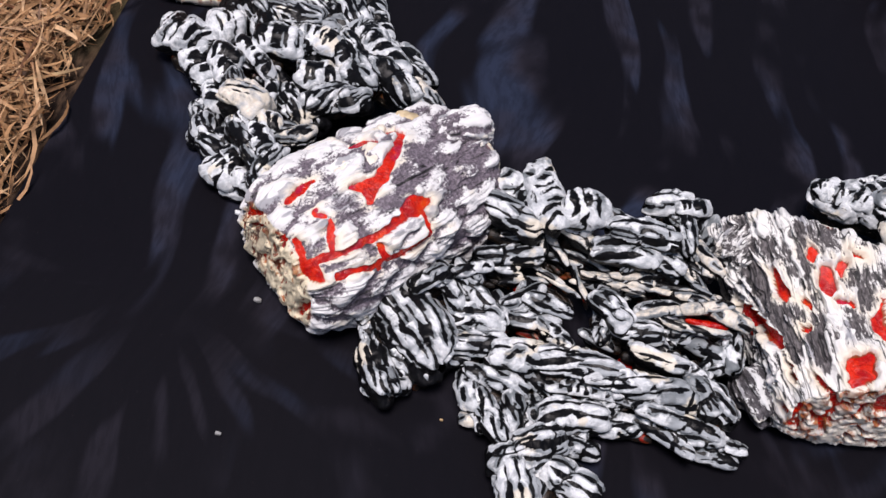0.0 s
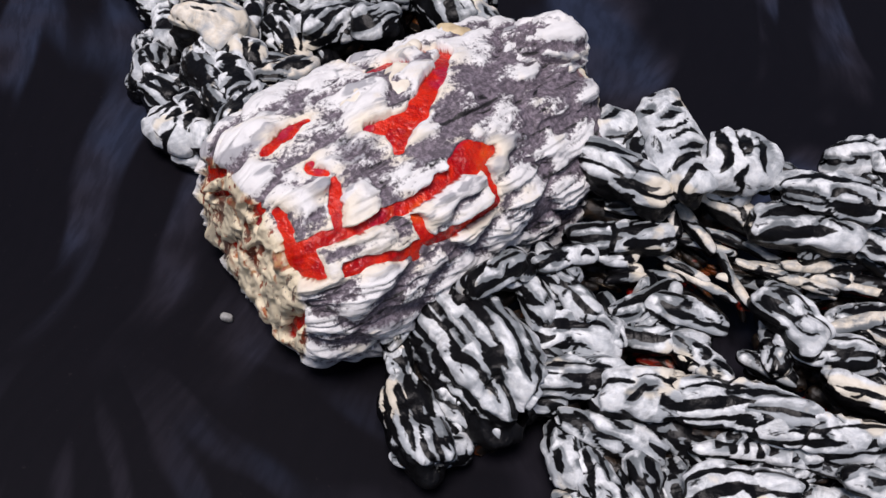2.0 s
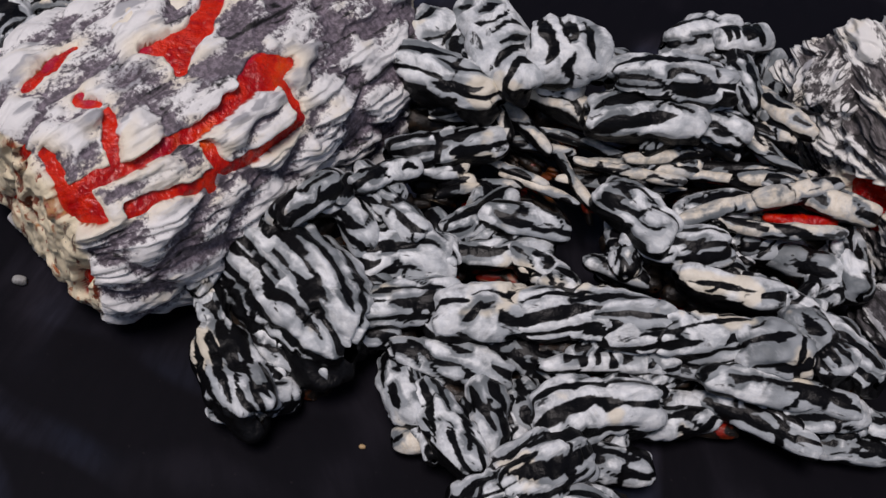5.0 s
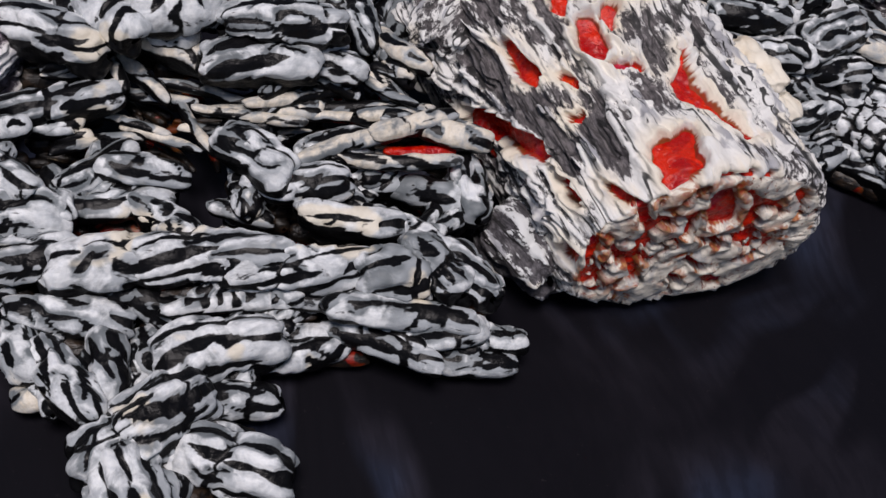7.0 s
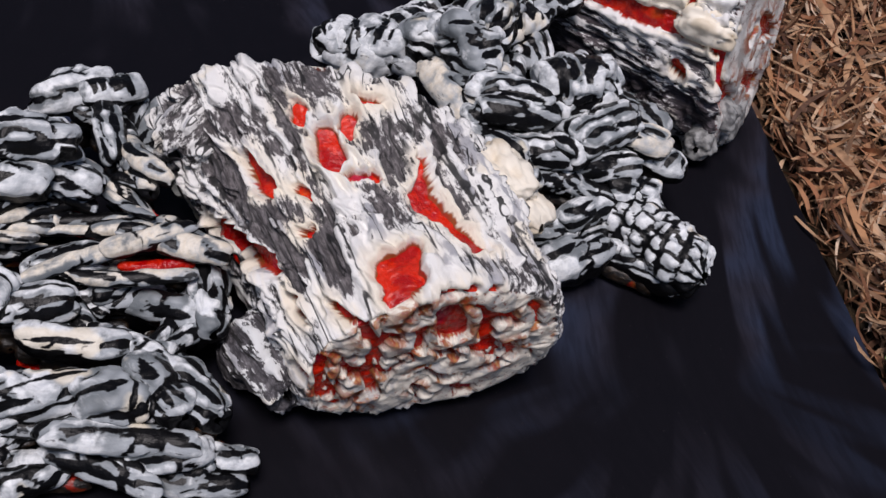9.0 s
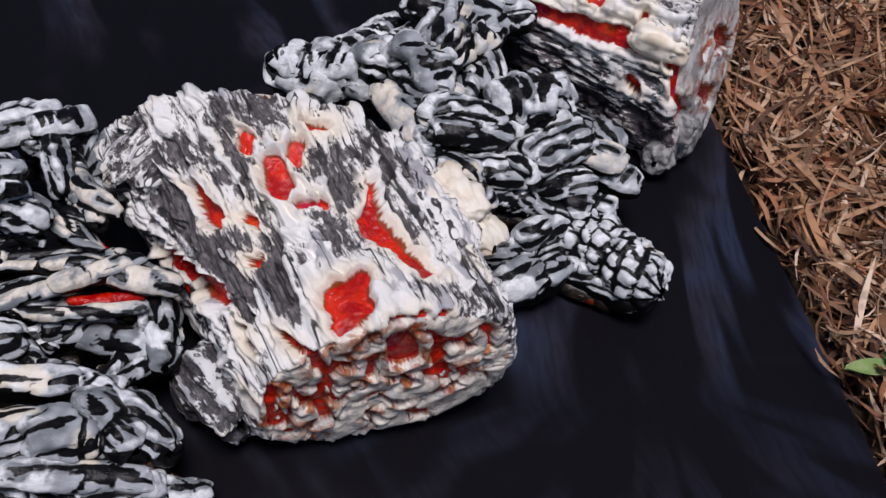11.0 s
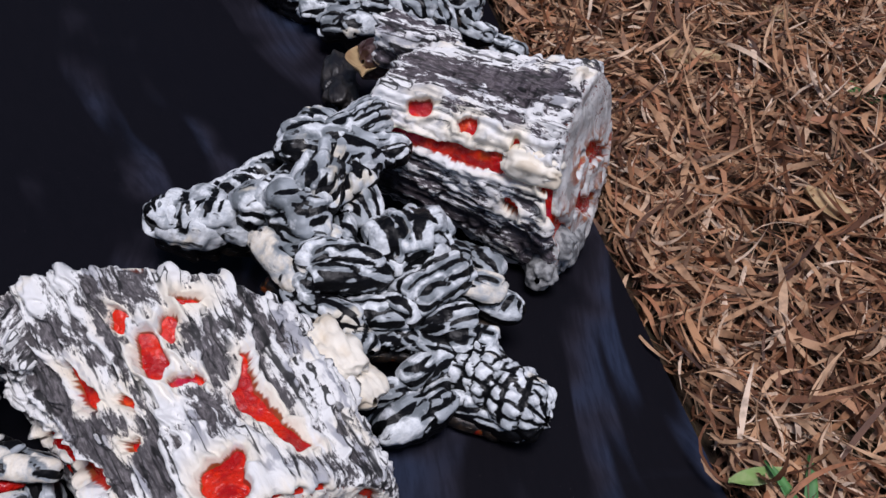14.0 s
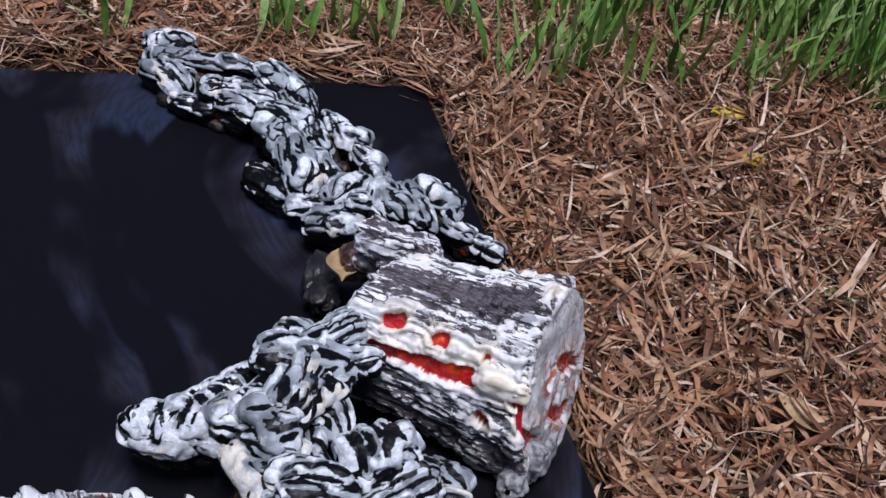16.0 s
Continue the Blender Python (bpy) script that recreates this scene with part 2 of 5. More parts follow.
def blade_paint(name, tones, rough=0.6):
    """Dry or green blades, each of its own tone."""
    n = Nodes(name)
    ramp = n.add("ShaderNodeValToRGB", Fac=n.add("ShaderNodeNewGeometry").outputs["Random Per Island"])
    ramp.color_ramp.elements[0].color, ramp.color_ramp.elements[1].color = (*tones[0], 1), (*tones[-1], 1)
    for k, tone in enumerate(tones[1:-1], 1):
        ramp.color_ramp.elements.new(k / (len(tones) - 1)).color = (*tone, 1)
    at = n.coords()
    colour = n.mix(n.ramp(n.noise(at, 70, 3), 0.4, 0.7, 0, 0.55), ramp.outputs[0], [0.45 * c for c in tones[0]])
    return n.finish(colour, rough, n.noise(at, 500, 2), 0.3, 0.0005, 0.3)


def soil_paint():
    n = Nodes("soil_and_thatch")
    at = n.coords()
    grain, blot = n.noise(n.coords((1, 0.3, 1)), 130, 5), n.noise(at, 6, 4)
    colour = n.mix(n.ramp(grain, 0.4, 0.65), (0.018, 0.011, 0.008), (0.085, 0.052, 0.032))
    colour = n.mix(n.ramp(blot, 0.45, 0.7, 0, 0.6), colour, (0.07, 0.06, 0.025))
    return n.finish(colour, 0.9, grain, 0.8, 0.01, 0.2)


def plain(name, tone, other, scale, rough=0.6):
    n = Nodes(name)
    spots = n.noise(n.coords(), scale, 4)
    return n.finish(n.mix(n.ramp(spots, 0.4, 0.65), tone, other), rough, spots, 0.3, 0.0008)


LOBE = lobe_paint("brushed_white_on_black", (0.86, 0.88, 0.88), (0.70, 0.73, 0.75))
PALE = lobe_paint("brushed_cream_on_black", (0.84, 0.78, 0.67), (0.74, 0.66, 0.53))
CREVICE, EMBER = crevice_paint(), ember_paint()
BARK_PLATES = bark_paint("grey_plate_bark", (0.84, 0.83, 0.82), (0.098, 0.080, 0.096), 0.36, 0.2, 1.1, (0.80, 0.70, 0.50), 0.7, 0.3, 0.12)
BARK_GROOVED = bark_paint("white_grooved_bark", (0.82, 0.81, 0.78), (0.062, 0.055, 0.056), 0.46, 0.8, 1.9, (0.84, 0.78, 0.67), 0.5, 1.2, 0.16)
BARK_LUMP = bark_paint("grey_lump_bark", (0.72, 0.73, 0.72), (0.050, 0.046, 0.050), 0.56, 0.8, 1.5, (0.7, 0.64, 0.52), 0.6)
BARK_BANDED = bark_paint("white_banded_bark", (0.84, 0.83, 0.81), (0.056, 0.045, 0.050), 0.44, 1.5, 1.8, (0.74, 0.73, 0.70), 1.3, 1.8)
BOARD, SOIL = board_paint(), soil_paint()
STRAW = blade_paint("dry_leaf", [(0.050, 0.021, 0.012), (0.18, 0.076, 0.037), (0.37, 0.156, 0.074), (0.54, 0.330, 0.190), (0.10, 0.042, 0.021), (0.44, 0.220, 0.106), (0.57, 0.360, 0.212), (0.74, 0.56, 0.41)])
STRAW_PALE = blade_paint("pale_straw", [(0.17, 0.090, 0.038), (0.48, 0.255, 0.115), (0.72, 0.46, 0.25), (0.29, 0.145, 0.062), (0.56, 0.31, 0.145)])
GRASS = blade_paint("green_blade", [(0.035, 0.10, 0.012), (0.16, 0.30, 0.050), (0.26, 0.41, 0.10), (0.32, 0.40, 0.15)], 0.45)
YELLOW = plain("yellow_leaf", (0.62, 0.44, 0.03), (0.42, 0.27, 0.03), 60)
TAN = plain("tan_leaf", (0.50, 0.35, 0.18), (0.34, 0.21, 0.10), 50)
CRUST = plain("grey_crust", (0.33, 0.33, 0.32), (0.10, 0.10, 0.10), 130)
BROWN_CLAY = plain("brown_clay", (0.045, 0.018, 0.014), (0.20, 0.13, 0.12), 70, 0.35)
FLAKE = plain("pale_flake", (0.86, 0.80, 0.68), (0.72, 0.62, 0.47), 45)
CREAM = plain("cream_plaster", (0.66, 0.53, 0.33), (0.42, 0.31, 0.17), 70)
BLACK_CLAY = plain("black_clay", (0.008, 0.007, 0.008), (0.030, 0.026, 0.024), 60, 0.4)
PALE_GREEN = plain("pale_green_leaf", (0.22, 0.34, 0.10), (0.34, 0.40, 0.18), 50)
GREEN = plain("green_leaf", (0.05, 0.16, 0.04), (0.09, 0.24, 0.06), 60)

# ---- ground and board ----
BASE = -0.014
n_ring, far = 40, [0, 0.4, 0.8, 1.2, 1.6, 2, 2.5, 3, 4, 6, 10, 20, 60, 200, 900]
ang = np.linspace(0, 2 * np.pi, n_ring, endpoint=False)
ring = np.array([(0.6 + r * np.cos(a), 1.4 + r * np.sin(a), BASE) for r in far for a in ang])
ground = part("ground", quick_mesh("ground", ring, grid_faces(len(far), n_ring)), SOIL, kind="structure")
tagged(ground, "brown soil and thatch under dry leaf litter", "ground")

BOARD_W, BOARD_D, BOARD_MID = 1.228, 1.225, (0.372, 1.262)
bm = bmesh.new()
bmesh.ops.create_cube(bm, size=1, matrix=Matrix.Diagonal((BOARD_W, BOARD_D, 0.012, 1)))
bmesh.ops.bevel(bm, geom=bm.edges[:], offset=0.0012, segments=2, affect="EDGES")
me = bpy.data.meshes.new("board")
bm.to_mesh(me)
board = part("painted_board", me, BOARD)
board.location = (*BOARD_MID, -0.006)
tagged(board, "square plywood board brushed with black paint, lying on dry litter", "board")


# ---- lobes and logs ----
def lobe_shape(length, width, seed, fine=1.0, pitch=0.0105, style=0):
    """A plump lobe along x. Black flicks of bare clay, as the field groove, lie pressed in along it (style 0) or across it (1); 2: smooth and
    greyed, 3: smooth and pale, 4: brushed on its crest alone, 5: cut into scales, 6: hardly brushed."""
    rng = np.random.RandomState(seed)
    n_a, n_t = int(np.clip(fine * length / 0.0014, 16, 84)), int(np.clip(fine * width / 0.00055, 16, 84))
    u = np.linspace(0.03, np.pi - 0.03, n_a)
    cx, cr = -np.sign(np.cos(u)) * np.abs(np.cos(u)) ** 0.85, np.sin(u) ** 0.50
    th = np.linspace(-np.pi, np.pi, n_t, endpoint=False)
    x, t = np.repeat(cx * length / 2, n_t), np.tile(th, n_a)
    y, z = np.outer(cr, np.sin(th)).ravel() * width / 2, np.outer(cr, np.cos(th)).ravel() * width / 2 * 0.95
    p = np.stack([x, y, z], 1)
    shift = rng.uniform(-50, 50, 3)
    wide = np.repeat(np.maximum(cr, 0.25), n_t) * width / 2
    wobble = fbm(p * 70 + shift, seed + 3, 2)
    slow = fbm(p * 30 + shift, seed, 2)
    rough = fbm(p * 150 - shift, seed + 5, 2)
    crack = np.abs(fbm(p * 36 - shift, seed + 11, 2))
    # one or two waists part a long lobe into bulbs
    pinch = np.zeros(len(p))
    for _ in range(int(length / 0.038)):
        at = rng.uniform(-0.32, 0.32) * length + 0.35 * y * rng.uniform(-1, 1)
        pinch = np.maximum(pinch, rng.uniform(0.4, 1.0) * np.exp(-(((x - at + 0.003 * wobble) / 0.0042) ** 2)))
    groove, crease, smear = np.zeros(len(p)), np.zeros(len(p)), np.zeros(len(p))

    def flick(run, side, reach, half, dirty):
        bow = rng.uniform(-0.004, 0.004)
        s = run / reach
        edge = np.where(np.abs(s) < 1, half * np.sqrt(np.clip(1 - s * s, 0, 1)) * (1 + 0.7 * wobble + 0.4 * rough) - np.abs(side + bow * s * s + 0.0034 * slow + 0.0012 * wobble), -0.01)
        np.maximum(groove, step(-0.0020, 0.0010, edge), out=groove)
        np.maximum(crease, np.exp(-((np.maximum(-edge, 0) / 0.0026) ** 2)), out=crease)
        if dirty:
            np.maximum(smear, step(-0.0050, 0.0, edge + 0.002 * wobble), out=smear)

    gap = pitch * rng.uniform(0.75, 1.15)
    slant = rng.uniform(-0.35, 0.35)
    rare = {2: 0.28, 3: 0.60}.get(style, 0.05)
    if style == 1 or (style == 0 and rng.rand() < (0.5 if length < 1.5 * width else 0.15)):
        for a in np.arange(-0.42 * length, 0.42 * length, 0.75 * gap):
            if rng.rand() > 0.15:
                mid = rng.uniform(-0.4, 0.4)
                flick((t - mid) * wide, x - a - rng.uniform(-0.002, 0.002) + slant * y, rng.uniform(0.5, 1.25) * width / 2, rng.uniform(0.0018, 0.0034), rng.rand() < 0.3)
    elif style == 5:
        for k, a in enumerate(np.arange(-0.46 * length, 0.46 * length, 0.0145)):
            flick(t * wide, x - a + 0.0014 * slow + 0.25 * y, 2.4 * width, 0.00125, False)
            for b in np.arange(-2.1, 2.2, 0.52):
                flick(x - a - 0.0072, (t - b - 0.26 * (k % 2)) * wide, 0.0085, 0.0013, False)
    else:
        for b in np.arange(-1.9, 2.0, gap / (width / 2)):
            at = rng.uniform(-0.45, -0.1) * length
            while at < 0.45 * length:
                reach = rng.uniform(0.10, 0.36) * length
                if rng.rand() > rare:
                    flick(x - at, (t - b - rng.uniform(-0.12, 0.12)) * wide + slant * (x - at), reach, rng.uniform(0.0008, 0.0034), rng.rand() < 0.6)
                at += reach * rng.uniform(1.1, 1.7)
    for _ in range(4 if style in (0, 2) else 1):
        a, b = rng.uniform(-0.4, 0.4) * length, rng.uniform(-1.3, 1.3)
        flick(x - a, (t - b) * wide + rng.uniform(-1, 1) * (x - a), rng.uniform(0.004, 0.009), rng.uniform(0.0008, 0.0022), True)
    groove = np.maximum(groove, 0.9 * step(0.55, 0.95, pinch + 0.25 * wobble))
    # finer folds, here and there, their shade painted in as black
    fold = (1 - step(0.0, 0.07, crack)) * step(0.0, 0.4, value_noise(p * 30 - shift, seed + 12)) * (style not in (1, 5))
    groove = np.maximum(groove, 0.9 * fold)
    crease = np.maximum(crease, fold)
    # the lower half turns black, along a ragged edge
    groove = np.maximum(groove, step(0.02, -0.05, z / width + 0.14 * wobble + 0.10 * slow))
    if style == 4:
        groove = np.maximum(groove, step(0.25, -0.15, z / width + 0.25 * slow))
    if style == 6:
        groove = np.maximum(groove, step(0.35, 0.15, fbm(p * 60 - shift, seed + 9, 2)))
    if style == 2:
        smear = np.maximum(smear, 0.8 * step(-0.1, 0.4, fbm(p * 34 - shift, seed + 8, 2)))
    soft = min(1.0, width / 0.045)
    size = np.linalg.norm(p, axis=1, keepdims=True) + 1e-6
    out = p * (1 + 0.18 * slow + 0.07 * fbm(p * 62 + shift, seed + 1, 2) + 0.05 * (step(0.0, 0.30, crack) - 0.7) - 0.12 * pinch)[:, None]
    out[:, 1] += rng.uniform(-0.5, 0.5) * (x / length) ** 2 * length * 0.5
    out -= p / size * (soft * (0.0034 * crease - 0.0008) + 0.0007 * rough)[:, None]
    return out, grid_faces(n_a, n_t), groove, smear


def log_profile(length, radius, corner, n_cap, n_body):
    """Points (x, r) and normals (nx, nr) down a cylinder with rounded rims, from one end's middle to the other's."""
    rows = [(-length / 2, r, -1, 0) for r in np.linspace(0.0005, radius - corner, n_cap)]
    rows += [(-length / 2 + corner - corner * math.cos(a), radius - corner + corner * math.sin(a), -math.cos(a), math.sin(a)) for a in np.linspace(0.12, 1.45, 9)]
    rows += [(x, radius, 0, 1) for x in np.linspace(-length / 2 + corner, length / 2 - corner, n_body)]
    back = [(-x, r, -nx, nr) for x, r, nx, nr in rows[:n_cap + 9]][::-1]
    return np.array(rows + back)


def near_line(u, v, a, b, c, d):
    """How far points (u, v) are from the line from (a, b) to (c, d), and how far along it their nearest spot is."""
    du, dv = c - a, d - b
    t = np.clip(((u - a) * du + (v - b) * dv) / max(du * du + dv * dv, 1e-9), 0, 1)
    return np.hypot(u - a - t * du, v - b - t * dv), t


def cobbles(u, v, seed):
    """How far each point is from the seam of its cell, of size 1 and uneven outline, and a random height for that cell."""
    iu, iv = np.floor(u).astype(np.int64), np.floor(v).astype(np.int64)
    one, two, tall = np.full(len(u), 9.0), np.full(len(u), 9.0), np.zeros(len(u))
    for du in (-1, 0, 1):
        for dv in (-1, 0, 1):
            a, b = iu + du, iv + dv
            d = np.hypot(a + 0.5 + 0.42 * hash_grid(a, b, 0 * a, seed) - u, b + 0.5 + 0.42 * hash_grid(a, b, 0 * a + 7, seed) - v)
            near = d < one
            two = np.where(near, one, np.minimum(two, d))
            tall = np.where(near, hash_grid(a, b, 0 * a + 3, seed), tall)
            one = np.minimum(one, d)
    return two - one, tall


def log(label, at, yaw, length, radius, bark, holes, ends, seed, squash=1.0, plates=0.0, waist=0.0, rings=0.6, skew=(0.0, 0.0), taper=0.0, boxy=4.0, corner=0.012, fibre=0.0, hole_width=1.0, bare=(), zones=(), tilt=0.0, carved=0.75, deep=1.0, cells=0.0, furrows=210, core_depth=0.0066, n_t=288, n_body=170):
    """A short log of painted clay. holes: lines (x, angle, x, angle, half widths) burnt through the bark to the ember core; ends: the same
    as (y, z, y, z, half widths) on the end that faces -x. tilt: how far that end leans with height."""
    prof = log_profile(length, radius, corner, 46, n_body)
    th = np.linspace(-np.pi, np.pi, n_t, endpoint=False)
    x, r = np.repeat(prof[:, 0], n_t), np.repeat(prof[:, 1], n_t)
    nx, nr = np.repeat(prof[:, 2], n_t), np.repeat(prof[:, 3], n_t)
    t = np.tile(th, len(prof))
    end = np.repeat((np.arange(len(prof)) < 50).astype(float), n_t)
    y, z = r * np.sin(t), r * np.cos(t)
    p = np.stack([x, y, z], 1)
    # slow swellings, shared by bark and core
    swell = 0.09 * radius * fbm(p * 13, seed, 2)
    scale = 1 + waist * (2 * x / length) ** 2 + taper * (2 * x / length)
    warp = 0.5 * np.stack([fbm(p * 60, seed + 5, 2), fbm(p * 60, seed + 6, 2)], 1)
    jag = 0.0012 * fbm(p * 150, seed + 8, 2)
    hole = np.zeros(len(p))
    rim = np.zeros(len(p))
    edge = np.full(len(p), 0.1)
    for a, b, c, d, w0, w1 in holes:
        b, d = radians(b) * radius, radians(d) * radius
        dist, f = near_line(x + 0.004 * warp[:, 0], t * radius + 0.004 * warp[:, 1], a, b, c, d)
        dist, w = dist + jag + 10 * (nr < 0.5), hole_width * np.maximum(w0 + f * (w1 - w0), 0.0018)
        hole = np.maximum(hole, 1 - step(0.0, 1.0, (dist - 0.85 * w) / (0.35 * w + 0.0016)))
        rim = np.maximum(rim, 1 - step(0.0, 1.0, (dist - 1.3 * w) / (0.6 * w + 0.003)))
        edge = np.minimum(edge, dist - w)
    for a, b, c, d, w0, w1 in ends:
        dist, f = near_line(y + 0.004 * warp[:, 0], z + 0.004 * warp[:, 1], a, b, c, d)
        dist, w = dist + jag + 10 * ((nr > 0.5) | (nx > 0)), 1.6 * hole_width * np.maximum(w0 + f * (w1 - w0), 0.0013)
        hole = np.maximum(hole, 1 - step(0.0, 1.0, (dist - 0.85 * w) / (0.35 * w + 0.0016)))
        rim = np.maximum(rim, 1 - step(0.0, 1.0, (dist - 1.4 * w) / (0.8 * w + 0.004)))
        edge = np.minimum(edge, dist - w)
    # bark: long grooves or cracked plates on the side, growth rings on the ends
    q = np.stack([x * 14, np.sin(t) * radius * 120, np.cos(t) * radius * 120], 1)
    furrow = 1 - 2 * np.abs(fbm(np.stack([x * 9, np.sin(t) * radius * furrows, np.cos(t) * radius * furrows], 1) + 0.8 * warp[:, [0, 1, 0]], seed + 21, 2))
    grooves = fbm(q + 1.5 * np.stack([warp[:, 0], warp[:, 1], warp[:, 0]], 1), seed + 20, 3)
    # plates: rounded cobbles, each a little higher or lower than the next
    between, tall = cobbles(x / 0.047 + 0.35 * warp[:, 0], t * radius / 0.037 + 0.35 * warp[:, 1], seed)
    block = 1.8 * step(-0.05, 0.55, between) - 1.15 + 0.35 * tall
    side = (1 - plates) * deep * (1.05 * grooves + 0.8 * furrow - 0.3) + plates * (block + 0.08 * furrow + 0.22 * fbm(p * 34, seed + 41, 2))
    side = side * (0.35 + 0.65 * step(0.0, 0.016, x + length / 2 - corner)) if cells else side
    turn = np.sin((r + 0.004 * fbm(p * 45, seed + 9, 2)) / radius * 22)
    face = rings * turn * (0.5 + 0.6 * fbm(p * 40, seed + 12, 2)) + 0.6 * fbm(p * 42, seed + 13, 2)
    face = (1 - fibre) * 0.7 * face + fibre * 1.2 * fbm(np.stack([x, y * 105 + z * 28, z * 13 - y * 4], 1) + 0.6 * warp[:, [0, 1, 0]], seed + 15, 2)
    if cells:
        # the cut end broken into chunks, with embers in some of the seams
        seam, high = cobbles(y / cells + 0.9 * warp[:, 0], z / (2.1 * cells) + 0.7 * warp[:, 1], seed + 17)
        face = 1.1 * step(0.0, 0.5, seam) - 0.8 + 0.35 * high + 0.3 * face
        open_seam = (1 - step(0.10, 0.22, seam + 0.12 * warp[:, 0])) * (end > 0.5) * (nr < 0.5) * step(-0.15, 0.05, fbm(p * 26, seed + 18, 2)) * step(0.95, 0.85, r / radius)
        hole = np.maximum(hole, open_seam)
        edge = np.minimum(edge, 0.02 - 0.02 * step(0.35, 0.05, seam) * (nr < 0.5) + 0.1 * (nr > 0.5))
    relief = np.where(nr > 0.5, side, carved * face)
    lump = fbm(p * 50, seed + 40, 3)
    # the bark rounds off towards each burnt crack and is dusted whiter beside it
    beside = 1 - step(0.0, 0.016, edge)
    out = np.maximum((0.0050 * relief + (0.0010 + 0.0012 * plates) * lump + (1 - plates) * (0.0008 * rim + 0.0010 * np.exp(-(((edge - 0.0045) / 0.0036) ** 2))) - 0.0022 * plates * (1 - step(-0.002, 0.009, edge))), -0.0046) * (1 - hole) - np.where(nr > 0.5, core_depth + 0.0059, 0.0095) * hole
    ridge = np.clip(0.5 + 0.42 * relief + 0.15 * lump + 0.35 * rim * (1 - plates) + 0.22 * beside, -1, 2)
    # where the clay was left barer of paint, along the log (x) or round it (t, degrees)
    for axis, a, b, amount in bare:
        ridge -= amount * step(0, 1, ((x if axis == "x" else np.degrees(t)) - a) / (b - a)) * (nr > 0.5) * (1 - 0.7 * beside)
    for a, b, c, d, half, amount in zones:
        dist, _ = near_line(x + 0.006 * warp[:, 0], t * radius + 0.006 * warp[:, 1], a, radians(b) * radius, c, radians(d) * radius)
        ridge -= amount * (1 - step(0.5, 1.5, dist / half)) * (nr > 0.5) * (1 - 0.6 * beside * (amount > 0))
    glow = step(0.30, 0.6, hole)

    def place(offset):
        power = np.where(np.cos(t) > 0, 2.2, boxy)
        square = (np.abs(np.cos(t)) ** power + np.abs(np.sin(t)) ** power) ** (-1 / power)
        rr = (r + nr * (offset + swell)) * scale * square
        xx = x + nx * offset + y * (skew[0] + (skew[1] - skew[0]) * np.clip(x / length + 0.5, 0, 1)) + tilt * z * np.clip(0.5 - x / length, 0, 1)
        return np.stack([xx, rr * np.sin(t), rr * np.cos(t) * squash], 1)

    faces = grid_faces(len(prof), n_t)
    thing = new("log")
    thing.matrix_world = pose(*at, 0, 0, yaw)
    tagged(thing, label, "log sculpture", "painted logs on the board")
    part("bark", quick_mesh("bark", place(out), faces, ridge=ridge, rim=glow, face=np.where(nr < 0.5, 1.0, 0.0), warm=beside), bark, thing)
    core = place(np.where(nr > 0.5, -core_depth, -0.0052) + 0.0014 * fbm(p * 80, seed + 60, 2)).reshape(len(prof), n_t, 3)[::2, ::2]
    part("ember_core", quick_mesh("ember_core", core.reshape(-1, 3), grid_faces(len(core), n_t // 2)), EMBER, thing, "glossy orange-red core showing through the bark")
    return thing


def knob(thing, at, yaw, length, width, bark, seed, face=0.0, style=2):
    """A swelling of bark on a log, placed in the world."""
    co, quads, crease, smear = lobe_shape(length, width, seed, 1.0, 0.008, style)
    streak = fbm(co * np.array([22, 140, 140]) + seed, seed + 1, 3)
    co = co * (1 + 0.10 * streak[:, None])
    ob = part("bark_knob", quick_mesh("bark_knob", co, quads, ridge=0.6 + 0.5 * streak - 0.3 * crease, rim=0 * crease, face=face + 0 * crease, warm=0 * crease, groove=0.5 * crease, smear=smear), bark, thing)
    ob.matrix_local = thing.matrix_world.inverted() @ pose(*at, 0, 0, yaw)


HOLES_1_A = [
    (-0.009, 28, 0.004, 24, 0.0028, 0.004),
    (0.004, 24, 0.012, 18, 0.004, 0.0022),
    (0.034, 24, 0.042, 22, 0.0016, 0.0029),
    (0.042, 22, 0.046, 16, 0.0029, 0.0025),
    (0.046, 16, 0.027, 5, 0.0025, 0.0028),
    (0.027, 5, 0.005, -2, 0.0028, 0.0039),
    (0.005, -2, -0.011, -8, 0.0039, 0.0038),
    (-0.042, -5, -0.028, -10, 0.002, 0.007),
    (-0.028, -10, -0.037, -18, 0.007, 0.002),
    (-0.028, -10, -0.009, -10, 0.0064, 0.0038),
    (-0.097, 13, -0.082, 16, 0.0026, 0.0049),
    (-0.082, 16, -0.069, 17, 0.0049, 0.002),
    (-0.084, -5, -0.087, -8, 0.0011, 0.002),
    (-0.087, -8, -0.082, -12, 0.002, 0.0011),
    (-0.08, -18, -0.088, -29, 0.0008, 0.0011),
    (-0.088, -29, -0.093, -35, 0.0011, 0.0014),
]
